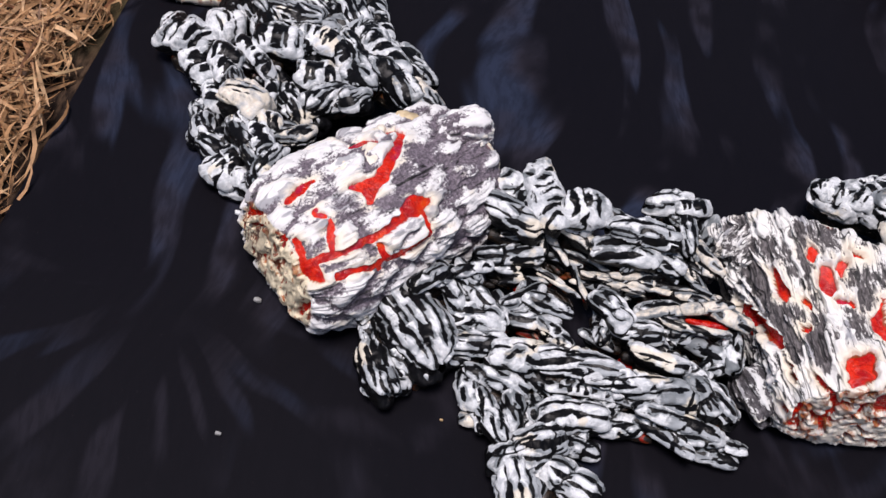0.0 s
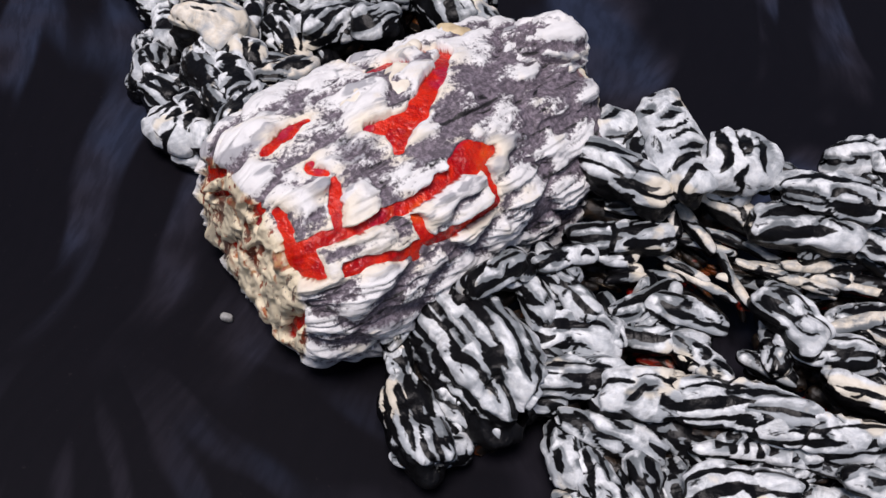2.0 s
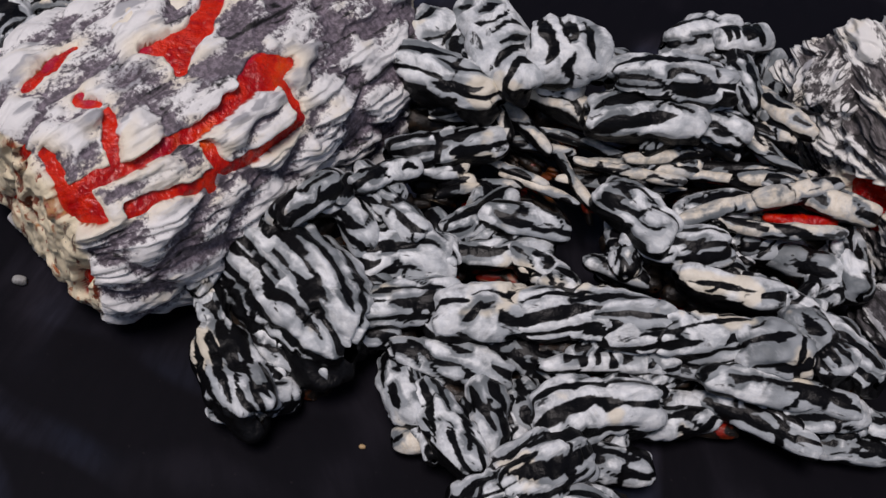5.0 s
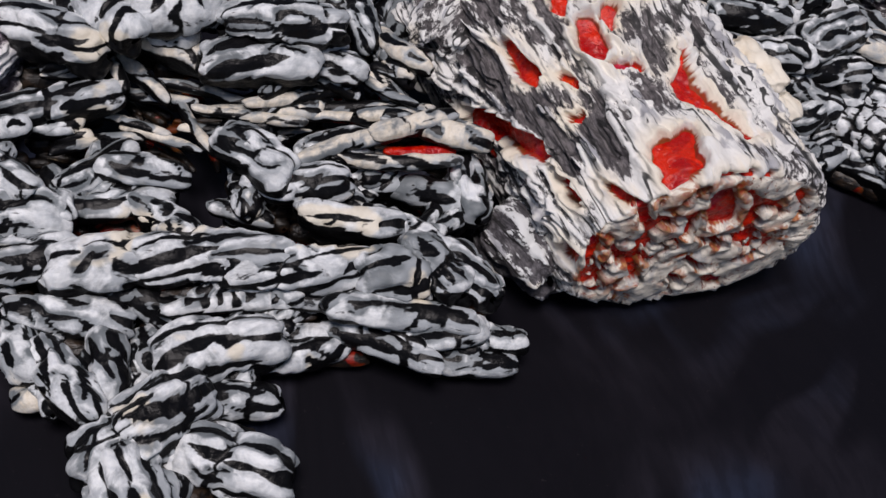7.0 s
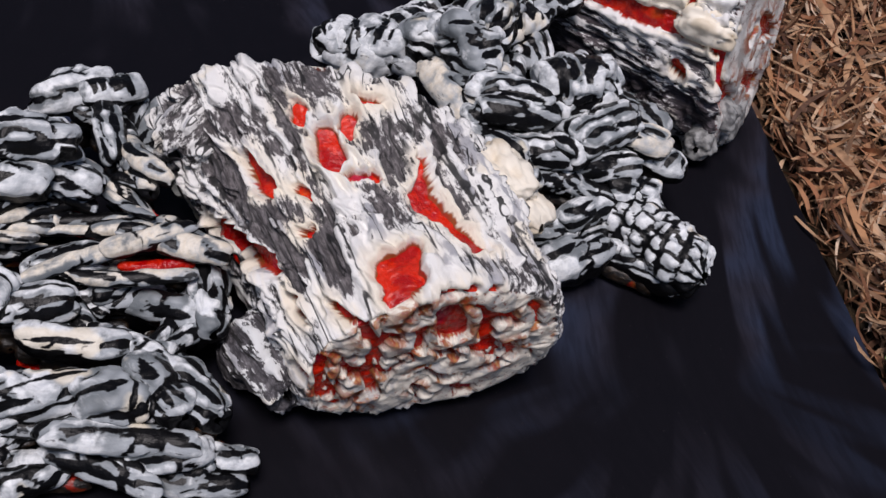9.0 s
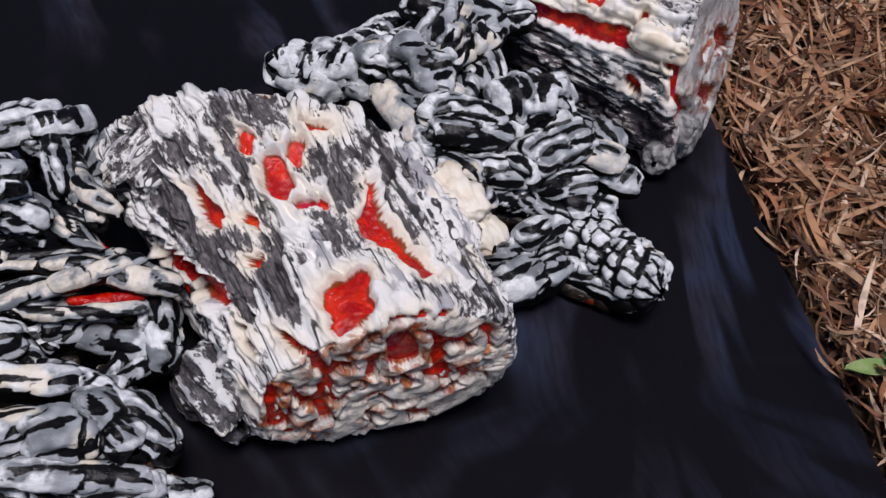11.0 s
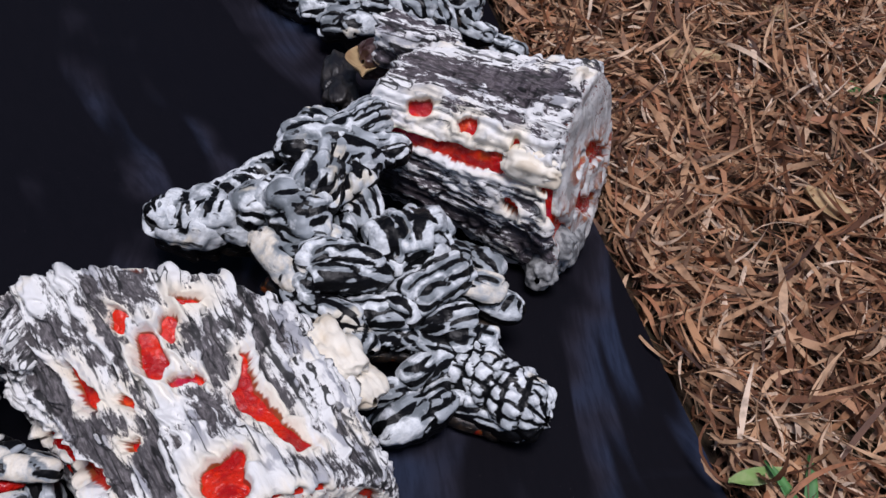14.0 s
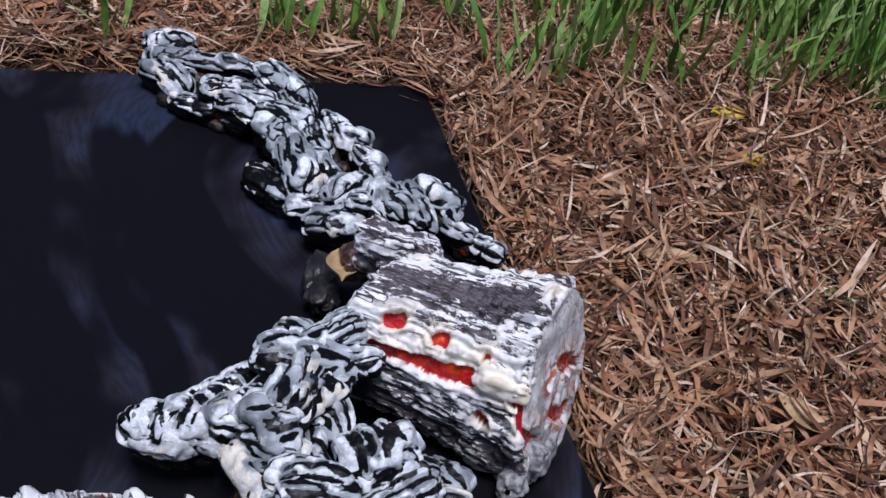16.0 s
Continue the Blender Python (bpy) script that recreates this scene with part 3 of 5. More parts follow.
HOLES_1_B = [
    (-0.12, -38, -0.103, -38, 0.0035, 0.0035),
    (-0.103, -38, -0.085, -40, 0.0035, 0.0022),
    (-0.085, -40, -0.065, -40, 0.0022, 0.0022),
    (-0.065, -40, -0.043, -41, 0.0022, 0.0023),
    (-0.043, -41, -0.023, -37, 0.0023, 0.0023),
    (-0.023, -37, -0.012, -35, 0.0023, 0.0037),
    (-0.012, -35, 0.001, -35, 0.0037, 0.007),
    (0.001, -35, 0.018, -37, 0.007, 0.0021),
    (-0.117, -42, -0.117, -50, 0.004, 0.0046),
    (-0.117, -50, -0.114, -54, 0.0046, 0.0024),
    (0.007, -42, 0.005, -50, 0.0012, 0.0012),
    (0.005, -50, 0.004, -59, 0.0012, 0.003),
    (0.004, -59, -0.014, -61, 0.003, 0.0038),
    (-0.014, -61, -0.036, -60, 0.0038, 0.0031),
    (-0.036, -60, -0.046, -60, 0.0031, 0.0014),
    (-0.049, -46, -0.049, -54, 0.0011, 0.0011),
]
HOLES_1_C = [
    (-0.049, -54, -0.046, -60, 0.0011, 0.0017),
    (-0.056, -58, -0.058, -64, 0.0011, 0.002),
    (-0.1, -54, -0.084, -55, 0.0008, 0.0014),
    (-0.084, -55, -0.062, -59, 0.0014, 0.0011),
    (-0.12, -16, -0.12, -25, 0.0008, 0.0011),
    (-0.12, -25, -0.123, -35, 0.0011, 0.0013),
    (-0.123, -35, -0.12, -38, 0.0013, 0.0016),
]
HOLES_1 = HOLES_1_A + HOLES_1_B + HOLES_1_C
ENDS_1 = [
    (0.069, 0.013, 0.033, 0.07, 0.0015, 0.0012),
    (0.058, 0.006, 0.019, 0.056, 0.0008, 0.0005),
    (0.013, 0.031, 0.01, 0.028, 0.0014, 0.0013),
    (-0.007, 0.064, -0.015, 0.079, 0.0009, 0.0012),
    (-0.013, 0.05, -0.016, 0.07, 0.0009, 0.001),
    (-0.026, 0.046, -0.035, 0.029, 0.0009, 0.0014),
    (-0.035, 0.029, -0.042, 0.032, 0.0014, 0.0009),
    (-0.018, -0.037, -0.026, -0.045, 0.0007, 0.0011),
    (-0.026, -0.045, -0.037, -0.055, 0.0011, 0.0007),
    (-0.048, -0.039, -0.071, -0.009, 0.0015, 0.0014),
    (-0.071, -0.009, -0.079, 0.018, 0.0014, 0.001),
    (0.005, -0.009, -0.005, -0.019, 0.0006, 0.0007),
    (-0.043, 0.068, -0.055, 0.054, 0.0005, 0.0007),
    (0.02, -0.017, 0.017, -0.036, 0.0006, 0.0008),
]
HOLES_2_A = [
    (0.026, 53, 0.008, 54, 0.0034, 0.0058),
    (0.035, 17, 0.022, 19, 0.0036, 0.0058),
    (0.022, 19, 0.013, 21, 0.0058, 0.0033),
    (0.039, 10, 0.049, 5, 0.0014, 0.0020),
    (0.004, 16, 0.008, 5, 0.0024, 0.0018),
    (0.052, 23, 0.045, 26, 0.0025, 0.0019),
    (0.06, 0, 0.063, -5, 0.0016, 0.0016),
    (0.026, -16, 0.006, -14, 0.0012, 0.0028),
    (0.006, -14, -0.003, -12, 0.0028, 0.0049),
    (-0.003, -12, -0.028, -16, 0.0056, 0.0054),
    (-0.028, -16, -0.048, -19, 0.0054, 0.0058),
    (-0.052, 7, -0.069, 17, 0.0032, 0.0096),
    (-0.069, 17, -0.084, 23, 0.0096, 0.0053),
    (0.011, 100, -0.01, 87, 0.0035, 0.0072),
]
HOLES_2_B = [
    (-0.01, 87, -0.03, 75, 0.0072, 0.0068),
    (-0.03, 75, -0.038, 73, 0.0068, 0.0030),
    (-0.049, 70, -0.062, 71, 0.0028, 0.0045),
    (-0.001, 40, -0.005, 37, 0.0015, 0.0009),
    (-0.028, 46, -0.027, 42, 0.0015, 0.0018),
    (-0.072, 50, -0.079, 47, 0.0009, 0.002),
    (-0.079, 104, -0.086, 94, 0.0039, 0.0038),
    (-0.088, 4, -0.088, -5, 0.0008, 0.0014),
    (-0.088, -5, -0.088, -18, 0.0014, 0.0017),
    (-0.079, 47, -0.087, 43, 0.002, 0.0014),
]
HOLES_2 = HOLES_2_A + HOLES_2_B
ENDS_2 = [
    (0.055, 0.066, 0.044, 0.035, 0.0009, 0.0007),
    (0.076, 0.021, 0.069, -0.027, 0.0016, 0.0015),
    (0.055, -0.019, 0.043, -0.005, 0.0011, 0.0013),
    (0.044, -0.045, 0.038, -0.032, 0.0019, 0.0019),
    (-0.001, 0.065, -0.009, 0.031, 0.003, 0.0037),
    (-0.031, 0.022, -0.029, 0.046, 0.0015, 0.0022),
    (-0.029, 0.046, -0.041, 0.046, 0.0022, 0.0011),
    (0.024, 0.065, 0.018, 0.077, 0.0011, 0.0012),
    (0.027, 0.034, 0.013, 0.044, 0.0016, 0.0016),
    (0.013, 0.044, 0.013, 0.014, 0.0014, 0.0015),
    (0.003, -0.023, -0.013, -0.033, 0.0011, 0.0019),
    (-0.036, -0.031, -0.05, -0.026, 0.001, 0.0012),
    (-0.004, 0.008, -0.015, -0.003, 0.0006, 0.0008),
    (0.005, -0.046, -0.004, -0.059, 0.0008, 0.0008),
    (-0.041, 0.004, -0.056, 0.009, 0.0006, 0.0008),
    (0.043, 0.004, 0.032, -0.04, 0.0007, 0.0011),
]
# where the brush left the clay barer (+) or covered it well (-): lines on the bark, half width, amount
ZONES_2_A = [
    (0.069, 71, 0.012, 70, 0.008, 0.65),
    (0.02, 62, -0.049, 60, 0.0091, 0.72),
    (-0.03, 40, -0.073, 41, 0.0086, 0.72),
    (0.003, 55, -0.036, 42, 0.0075, 0.58),
    (0.057, 61, 0.029, 44, 0.0072, 0.43),
    (0.073, 24, 0.011, 35, 0.0035, 0.43),
    (0.047, 1, 0.017, -4, 0.0049, 0.51),
    (-0.005, 7, -0.035, 11, 0.003, 0.65),
    (0.057, -18, 0.047, -30, 0.0088, 0.29),
    (0.068, 13, 0.05, 10, 0.0028, 0.43),
]
ZONES_2_B = [
    (-0.05, 23, -0.08, 35, 0.0071, -0.50),
    (-0.057, 0, -0.084, -10, 0.0145, -0.40),
    (0.022, 34, -0.015, 20, 0.0076, -0.35),
    (-0.029, 11, -0.05, 23, 0.0066, -0.40),
    (0.026, -37, -0.061, -31, 0.0106, -0.40),
    (0.076, 4, 0.054, -7, 0.0078, -0.35),
    (0.087, 48, 0.054, 36, 0.0058, -0.20),
    (-0.05, 50, -0.072, 55, 0.0046, -0.40),
    (-0.078, 54, -0.082, 38, 0.011, -0.50),
]
HOLES_3 = [
    (0.02, -40, 0.012, -42, 0.0018, 0.0018),
    (-0.03, -38, -0.042, -36, 0.0014, 0.0018),
    (0.041, 56, 0.033, 54, 0.0058, 0.0058),
    (-0.001, 55, -0.009, 56, 0.0035, 0.004),
    (0.049, 80, 0.002, 76, 0.0032, 0.005),
    (0.002, 76, -0.049, 73, 0.0053, 0.0049),
    (-0.049, 73, -0.063, 75, 0.004, 0.0026),
    (-0.07, 76, -0.078, 74, 0.0022, 0.0022),
    (-0.046, 56, -0.045, 61, 0.0022, 0.0018),
    (-0.046, 96, -0.05, 98, 0.0041, 0.0036),
    (-0.081, 75, -0.081, 92, 0.0022, 0.0035),
    (0.074, -32, 0.07, -35, 0.0028, 0.0024),
    (-0.074, 1, -0.083, -2, 0.0018, 0.0018),
]
ENDS_3 = [
    (0.058, -0.003, 0.034, -0.019, 0.0024, 0.0028),
    (0.001, 0.013, -0.036, -0.006, 0.0020, 0.0020),
    (-0.004, 0.006, 0.004, -0.011, 0.0026, 0.0035),
    (0.004, -0.015, 0.017, -0.011, 0.0029, 0.0029),
    (-0.02, -0.031, -0.001, -0.022, 0.0030, 0.0027),
    (-0.037, -0.008, -0.01, -0.001, 0.0016, 0.0016),
    (0.02, 0.009, 0.012, 0.014, 0.0016, 0.0016),
    (-0.048, -0.002, -0.038, -0.024, 0.0014, 0.0017),
]
ZONES_3 = [
    (0.07, 12, -0.07, 14, 0.014, 0.34),
    (0.06, 32, -0.02, 33, 0.006, 0.28),
    (0.075, -30, -0.075, -34, 0.012, -0.30),
    (0.06, 62, -0.075, 64, 0.014, -0.22),
    (-0.072, -20, -0.072, 40, 0.006, -0.30),
    (0.02, 44, -0.06, 46, 0.003, 0.30),
    (0.03, 66, -0.02, 66, 0.0016, 0.45),
    (-0.02, 60, -0.07, 66, 0.0016, 0.50),
]
HOLES_4 = [(-0.05, 20, 0.02, 25, 0.004, 0.003), (-0.03, -30, 0.03, -20, 0.004, 0.003)]
ENDS_4 = [(0.042 * math.cos(a), 0.042 * math.sin(a), 0.042 * math.cos(a + 0.5), 0.042 * math.sin(a + 0.5), 0.006, 0.006) for a in np.arange(0, 6.0, 0.5)]



plated = log("grey and white plated log with red glowing cracks, on the board", (0.1206, 1.078, 0.06442), 51.69, 0.2534, 0.08909, BARK_PLATES,
    HOLES_1, ENDS_1, 3, squash=0.7532, waist=-0.1848, taper=-0.007488, skew=(0.08399, -0.02499), tilt=-0.03212, plates=0.75, boxy=5.0, corner=0.020, rings=0.2, fibre=0.8, hole_width=1.3, core_depth=0.0066, n_t=576, n_body=240, bare=[("x", 0.0, 0.06, 0.14)])
grooved = log("white grooved log with burnt red holes, on the board", (0.6105, 1.054, 0.06799), 105.8, 0.1771, 0.0884, BARK_GROOVED,
    HOLES_2, ENDS_2, 11, squash=0.7066, waist=0.0558, taper=0.1221, skew=(0.09795, 0.6842), tilt=-0.03213, hole_width=1.4, boxy=2.7, carved=0.5, rings=0.5, cells=0.031, furrows=130, core_depth=0.0095, n_t=576, n_body=230, zones=ZONES_2_A + ZONES_2_B)
banded = log("white log with black bands and a red slit, on the board", (0.8764, 1.32, 0.08346), 147.8, 0.1655, 0.05896, BARK_BANDED,
    HOLES_3, ENDS_3, 23, squash=1.256, waist=0.06768, taper=-0.2115, skew=(0.1851, 0.434), tilt=0.3721, hole_width=0.95, deep=0.7, bare=[("t", 85, 108, 0.14)], zones=ZONES_3)
log("cream-rimmed log with a red ring on its end", (-0.175, 1.47, 0.068), 105, 0.2, 0.068, BARK_GROOVED,
    HOLES_4, ENDS_4, 31)


knob(plated, (0.188, 1.168, 0.112), 30, 0.060, 0.050, BARK_PLATES, 71)
knob(grooved, (0.542, 0.992, 0.032), 119, 0.062, 0.044, BARK_LUMP, 72)
knob(grooved, (0.504, 1.140, 0.084), 60, 0.066, 0.050, BARK_GROOVED, 73)
knob(grooved, (0.691, 1.090, 0.094), 120, 0.056, 0.042, FLAKE, 82, 0.0, 3)
knob(grooved, (0.708, 1.079, 0.084), 110, 0.036, 0.030, FLAKE, 83, 0.0, 3)
knob(banded, (0.784, 1.478, 0.018), 75, 0.070, 0.036, BLACK_CLAY, 76)
knob(banded, (0.838, 1.440, 0.088), 150, 0.080, 0.062, BARK_BANDED, 77)
knob(banded, (0.815, 1.462, 0.058), 20, 0.044, 0.040, BROWN_CLAY, 75)
knob(banded, (0.904, 1.225, 0.021), 60, 0.036, 0.030, CRUST, 74)
knob(banded, (0.908, 1.245, 0.040), 140, 0.050, 0.030, CRUST, 78)
knob(banded, (0.935, 1.250, 0.020), 55, 0.064, 0.028, CRUST, 79)
knob(banded, (0.884, 1.248, 0.115), 148, 0.050, 0.030, FLAKE, 84, 0.0, 3)
for x, y, z, size, bark in ((0.106, 1.086, 0.129, 0.030, FLAKE), (0.108, 1.128, 0.126, 0.015, FLAKE), (0.120, 1.108, 0.124, 0.018, CREAM), (0.087, 1.059, 0.130, 0.022, FLAKE)):
    knob(plated, (x, y, z - 0.004), 900 * x, size, 0.75 * size, bark, int(9000 * x), 0.0, 3)


# ---- branches: lobed, twisting masses of black clay brushed with white ----
def branch(label, rows, seed, pitch=0.0105, buds=2, plump=1.13):
    """rows: the middle of each lobe, its yaw, length, width and style."""
    thing = new("charred_branch")
    tagged(thing, label, "branch sculpture", "lobed branches on the board")
    mid = np.mean([row[:2] for row in rows], axis=0)
    thing.location = (*mid, 0)
    rng = np.random.RandomState(seed)
    verts, faces, groove, count = [], [], [], 0
    says = {2: "grey-smudged smooth lobe", 3: "smooth cream plaster lump", 4: "thin cream-crested ridge", 5: "blunt finger cut into scales", 6: "bare black clay lump"}
    for k, (x, y, z, yaw, length, width, style) in enumerate(rows):
        co, quads, crease, smear = lobe_shape(min(plump, 1.0 if style == 5 else 2.0) * length, min(plump, 1.05 if style == 5 else 2.0) * width, seed * 1000 + k * 7, 1.0, pitch, style)
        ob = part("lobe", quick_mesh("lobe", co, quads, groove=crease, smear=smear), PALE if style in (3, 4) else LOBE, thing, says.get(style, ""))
        ob.matrix_local = pose(x - mid[0], y - mid[1], max(z, 0.36 * width), rng.uniform(-12, 12), rng.uniform(-5, 5), yaw)
        near = sorted(rows, key=lambda o: math.dist(o[:3], (x, y, z)))[1:4]
        # smaller buds squeezed in, lower down, between neighbours
        for b, other in enumerate(near[:0 if style == 4 else buds]):
            bud, f = rng.uniform(0.45, 0.65), rng.uniform(0.4, 0.6)
            co, quads, crease, smear = lobe_shape(max(length * bud, 0.022), max(width * bud, 0.012), seed * 1000 + k * 7 + 400 + b, 1.0, pitch * 0.8)
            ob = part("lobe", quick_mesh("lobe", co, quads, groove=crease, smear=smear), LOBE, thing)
            low = z + f * (other[2] - z) - 0.14 * width
            ob.matrix_local = pose(x + f * (other[0] - x) - mid[0], y + f * (other[1] - y) - mid[1], max(low, 0.3 * width * bud), rng.uniform(-30, 30), rng.uniform(-12, 12), yaw + rng.uniform(-35, 35))
        for other in near:
            f = rng.uniform(0.2, 0.55)
            co, quads, crease, smear = lobe_shape(length * 0.62, width * 0.66, seed * 1000 + k * 7 + 3, 0.45, 0.008)
            low = min(z * 0.6, z - 0.42 * width)
            m = np.array(pose(x + f * (other[0] - x) - mid[0], y + f * (other[1] - y) - mid[1], max(low, 0.006), rng.uniform(-40, 40), 0, yaw + rng.uniform(-20, 20)))
            verts.append(co @ m[:3, :3].T + m[:3, 3])
            faces.append(quads + count)
            groove.append(crease)
            count += len(co)
    part("crevice_mass", quick_mesh("crevice_mass", np.concatenate(verts), np.concatenate(faces), groove=np.concatenate(groove)), CREVICE, thing, "dark brown filling with ember-red touches", "stuff")
    return thing


REACH_A = [
    (0.186, 0.966, 0.035, -46, 0.104, 0.058, 0),
    (0.147, 0.95, 0.03, -71, 0.046, 0.017, 0),
    (0.142, 0.967, 0.04, 77, 0.037, 0.014, 0),
    (0.165, 0.911, 0.026, -54, 0.062, 0.033, 0),
    (0.193, 0.93, 0.025, -27, 0.051, 0.023, 0),
    (0.176, 0.9, 0.018, 20, 0.044, 0.018, 0),
    (0.234, 0.959, 0.035, -16, 0.041, 0.016, 0),
    (0.224, 0.944, 0.03, -4, 0.043, 0.015, 0),
    (0.252, 0.959, 0.042, 15, 0.056, 0.028, 0),
    (0.297, 0.96, 0.044, 15, 0.06, 0.034, 0),
    (0.28, 0.934, 0.03, -4, 0.064, 0.021, 0),
    (0.256, 0.919, 0.022, -67, 0.042, 0.023, 0),
    (0.28, 0.894, 0.028, -56, 0.061, 0.025, 0),
    (0.302, 0.905, 0.026, -78, 0.044, 0.022, 2),
]
REACH_B = [
    (0.322, 0.916, 0.022, -70, 0.031, 0.017, 2),
    (0.265, 0.893, 0.012, 8, 0.018, 0.012, 3),
    (0.358, 0.914, 0.03, 13, 0.06, 0.033, 0),
    (0.364, 0.889, 0.02, 7, 0.046, 0.021, 0),
    (0.404, 0.92, 0.018, 16, 0.059, 0.017, 0),
    (0.4, 0.93, 0.022, 2, 0.05, 0.012, 0),
    (0.327, 0.942, 0.028, -22, 0.04, 0.022, 0),
    (0.354, 0.961, 0.05, 2, 0.075, 0.032, 0),
    (0.403, 0.958, 0.048, 5, 0.082, 0.029, 0),
    (0.376, 0.943, 0.036, 5, 0.091, 0.012, 0),
    (0.338, 0.974, 0.05, -42, 0.029, 0.016, 0),
    (0.43, 0.986, 0.055, -4, 0.06, 0.022, 0),
    (0.454, 0.954, 0.05, -4, 0.043, 0.032, 2),
    (0.476, 0.958, 0.05, -45, 0.045, 0.031, 2),
]
REACH_C = [
    (0.5, 0.959, 0.045, -52, 0.043, 0.027, 0),
    (0.461, 0.934, 0.04, -4, 0.076, 0.018, 0),
    (0.447, 0.926, 0.024, -23, 0.071, 0.019, 0),
    (0.495, 0.919, 0.014, -6, 0.065, 0.015, 0),
    (0.486, 0.928, 0.03, 2, 0.044, 0.02, 0),
    (0.515, 0.931, 0.022, -10, 0.037, 0.016, 0),
    (0.19, 1.001, 0.07, 47, 0.041, 0.019, 0),
    (0.214, 1.011, 0.056, -59, 0.051, 0.018, 0),
    (0.236, 1.015, 0.058, -46, 0.058, 0.019, 0),
    (0.249, 0.992, 0.045, 9, 0.051, 0.03, 2),
    (0.221, 0.977, 0.04, -28, 0.04, 0.022, 2),
    (0.268, 1.003, 0.046, -70, 0.04, 0.018, 2),
    (0.3, 1, 0.045, 9, 0.062, 0.018, 2),
    (0.289, 1.022, 0.05, 44, 0.049, 0.016, 0),
]
REACH_D = [
    (0.326, 0.993, 0.046, -30, 0.042, 0.019, 0),
    (0.314, 1.02, 0.054, -4, 0.045, 0.019, 2),
    (0.265, 1.057, 0.066, 17, 0.061, 0.023, 0),
    (0.256, 1.048, 0.056, 3, 0.043, 0.013, 0),
    (0.231, 1.027, 0.07, 35, 0.041, 0.016, 0),
    (0.263, 1.091, 0.088, -25, 0.062, 0.03, 0),
    (0.256, 1.131, 0.085, -19, 0.043, 0.028, 1),
    (0.242, 1.099, 0.075, -49, 0.03, 0.015, 3),
    (0.287, 1.122, 0.1, -67, 0.083, 0.032, 1),
    (0.327, 1.109, 0.106, 4, 0.047, 0.038, 0),
    (0.361, 1.123, 0.092, -12, 0.048, 0.015, 0),
    (0.394, 1.102, 0.102, 3, 0.071, 0.032, 0),
    (0.381, 1.082, 0.088, 3, 0.067, 0.027, 0),
    (0.422, 1.09, 0.082, -19, 0.04, 0.02, 0),
]
REACH_E = [
    (0.329, 1.097, 0.078, -26, 0.049, 0.02, 4),
    (0.356, 1.078, 0.062, -15, 0.078, 0.009, 4),
    (0.382, 1.068, 0.06, 3, 0.058, 0.009, 4),
    (0.405, 1.075, 0.06, 10, 0.034, 0.016, 4),
    (0.311, 1.084, 0.066, -44, 0.045, 0.011, 4),
    (0.34, 1.059, 0.055, -65, 0.049, 0.007, 4),
    (0.292, 1.091, 0.072, -64, 0.043, 0.009, 4),
    (0.316, 1.079, 0.056, -4, 0.048, 0.008, 4),
    (0.407, 1.087, 0.066, -4, 0.051, 0.01, 4),
    (0.377, 1.024, 0.068, -38, 0.046, 0.029, 0),
    (0.402, 1.01, 0.058, 3, 0.052, 0.024, 0),
    (0.373, 1.012, 0.05, -84, 0.037, 0.018, 0),
    (0.369, 1.002, 0.042, -17, 0.038, 0.014, 2),
    (0.423, 1.045, 0.06, 21, 0.044, 0.014, 0),
]
REACH_F = [
    (0.464, 1.067, 0.066, 13, 0.058, 0.014, 4),
    (0.493, 1.053, 0.066, -19, 0.045, 0.019, 4),
    (0.453, 1.095, 0.066, -48, 0.065, 0.012, 4),
    (0.464, 1.11, 0.072, -72, 0.045, 0.016, 4),
    (0.42, 1.174, 0.078, 18, 0.048, 0.027, 0),
    (0.445, 1.172, 0.082, 24, 0.039, 0.021, 0),
    (0.444, 1.141, 0.076, -80, 0.055, 0.021, 0),
    (0.473, 1.158, 0.06, 77, 0.057, 0.018, 2),
    (0.45, 1.027, 0.046, 3, 0.057, 0.017, 2),
    (0.433, 1.009, 0.05, -57, 0.031, 0.016, 0),
    (0.482, 1.02, 0.046, -18, 0.048, 0.019, 2),
    (0.462, 0.988, 0.052, -31, 0.058, 0.015, 0),
    (0.507, 1.023, 0.046, 89, 0.051, 0.027, 2),
    (0.485, 0.991, 0.046, 42, 0.074, 0.012, 2),
]
REACH_G = [
    (0.321, 0.865, 0.028, 36, 0.075, 0.037, 2),
    (0.316, 0.834, 0.022, -72, 0.062, 0.039, 0),
    (0.366, 0.85, 0.02, -18, 0.057, 0.037, 0),
]

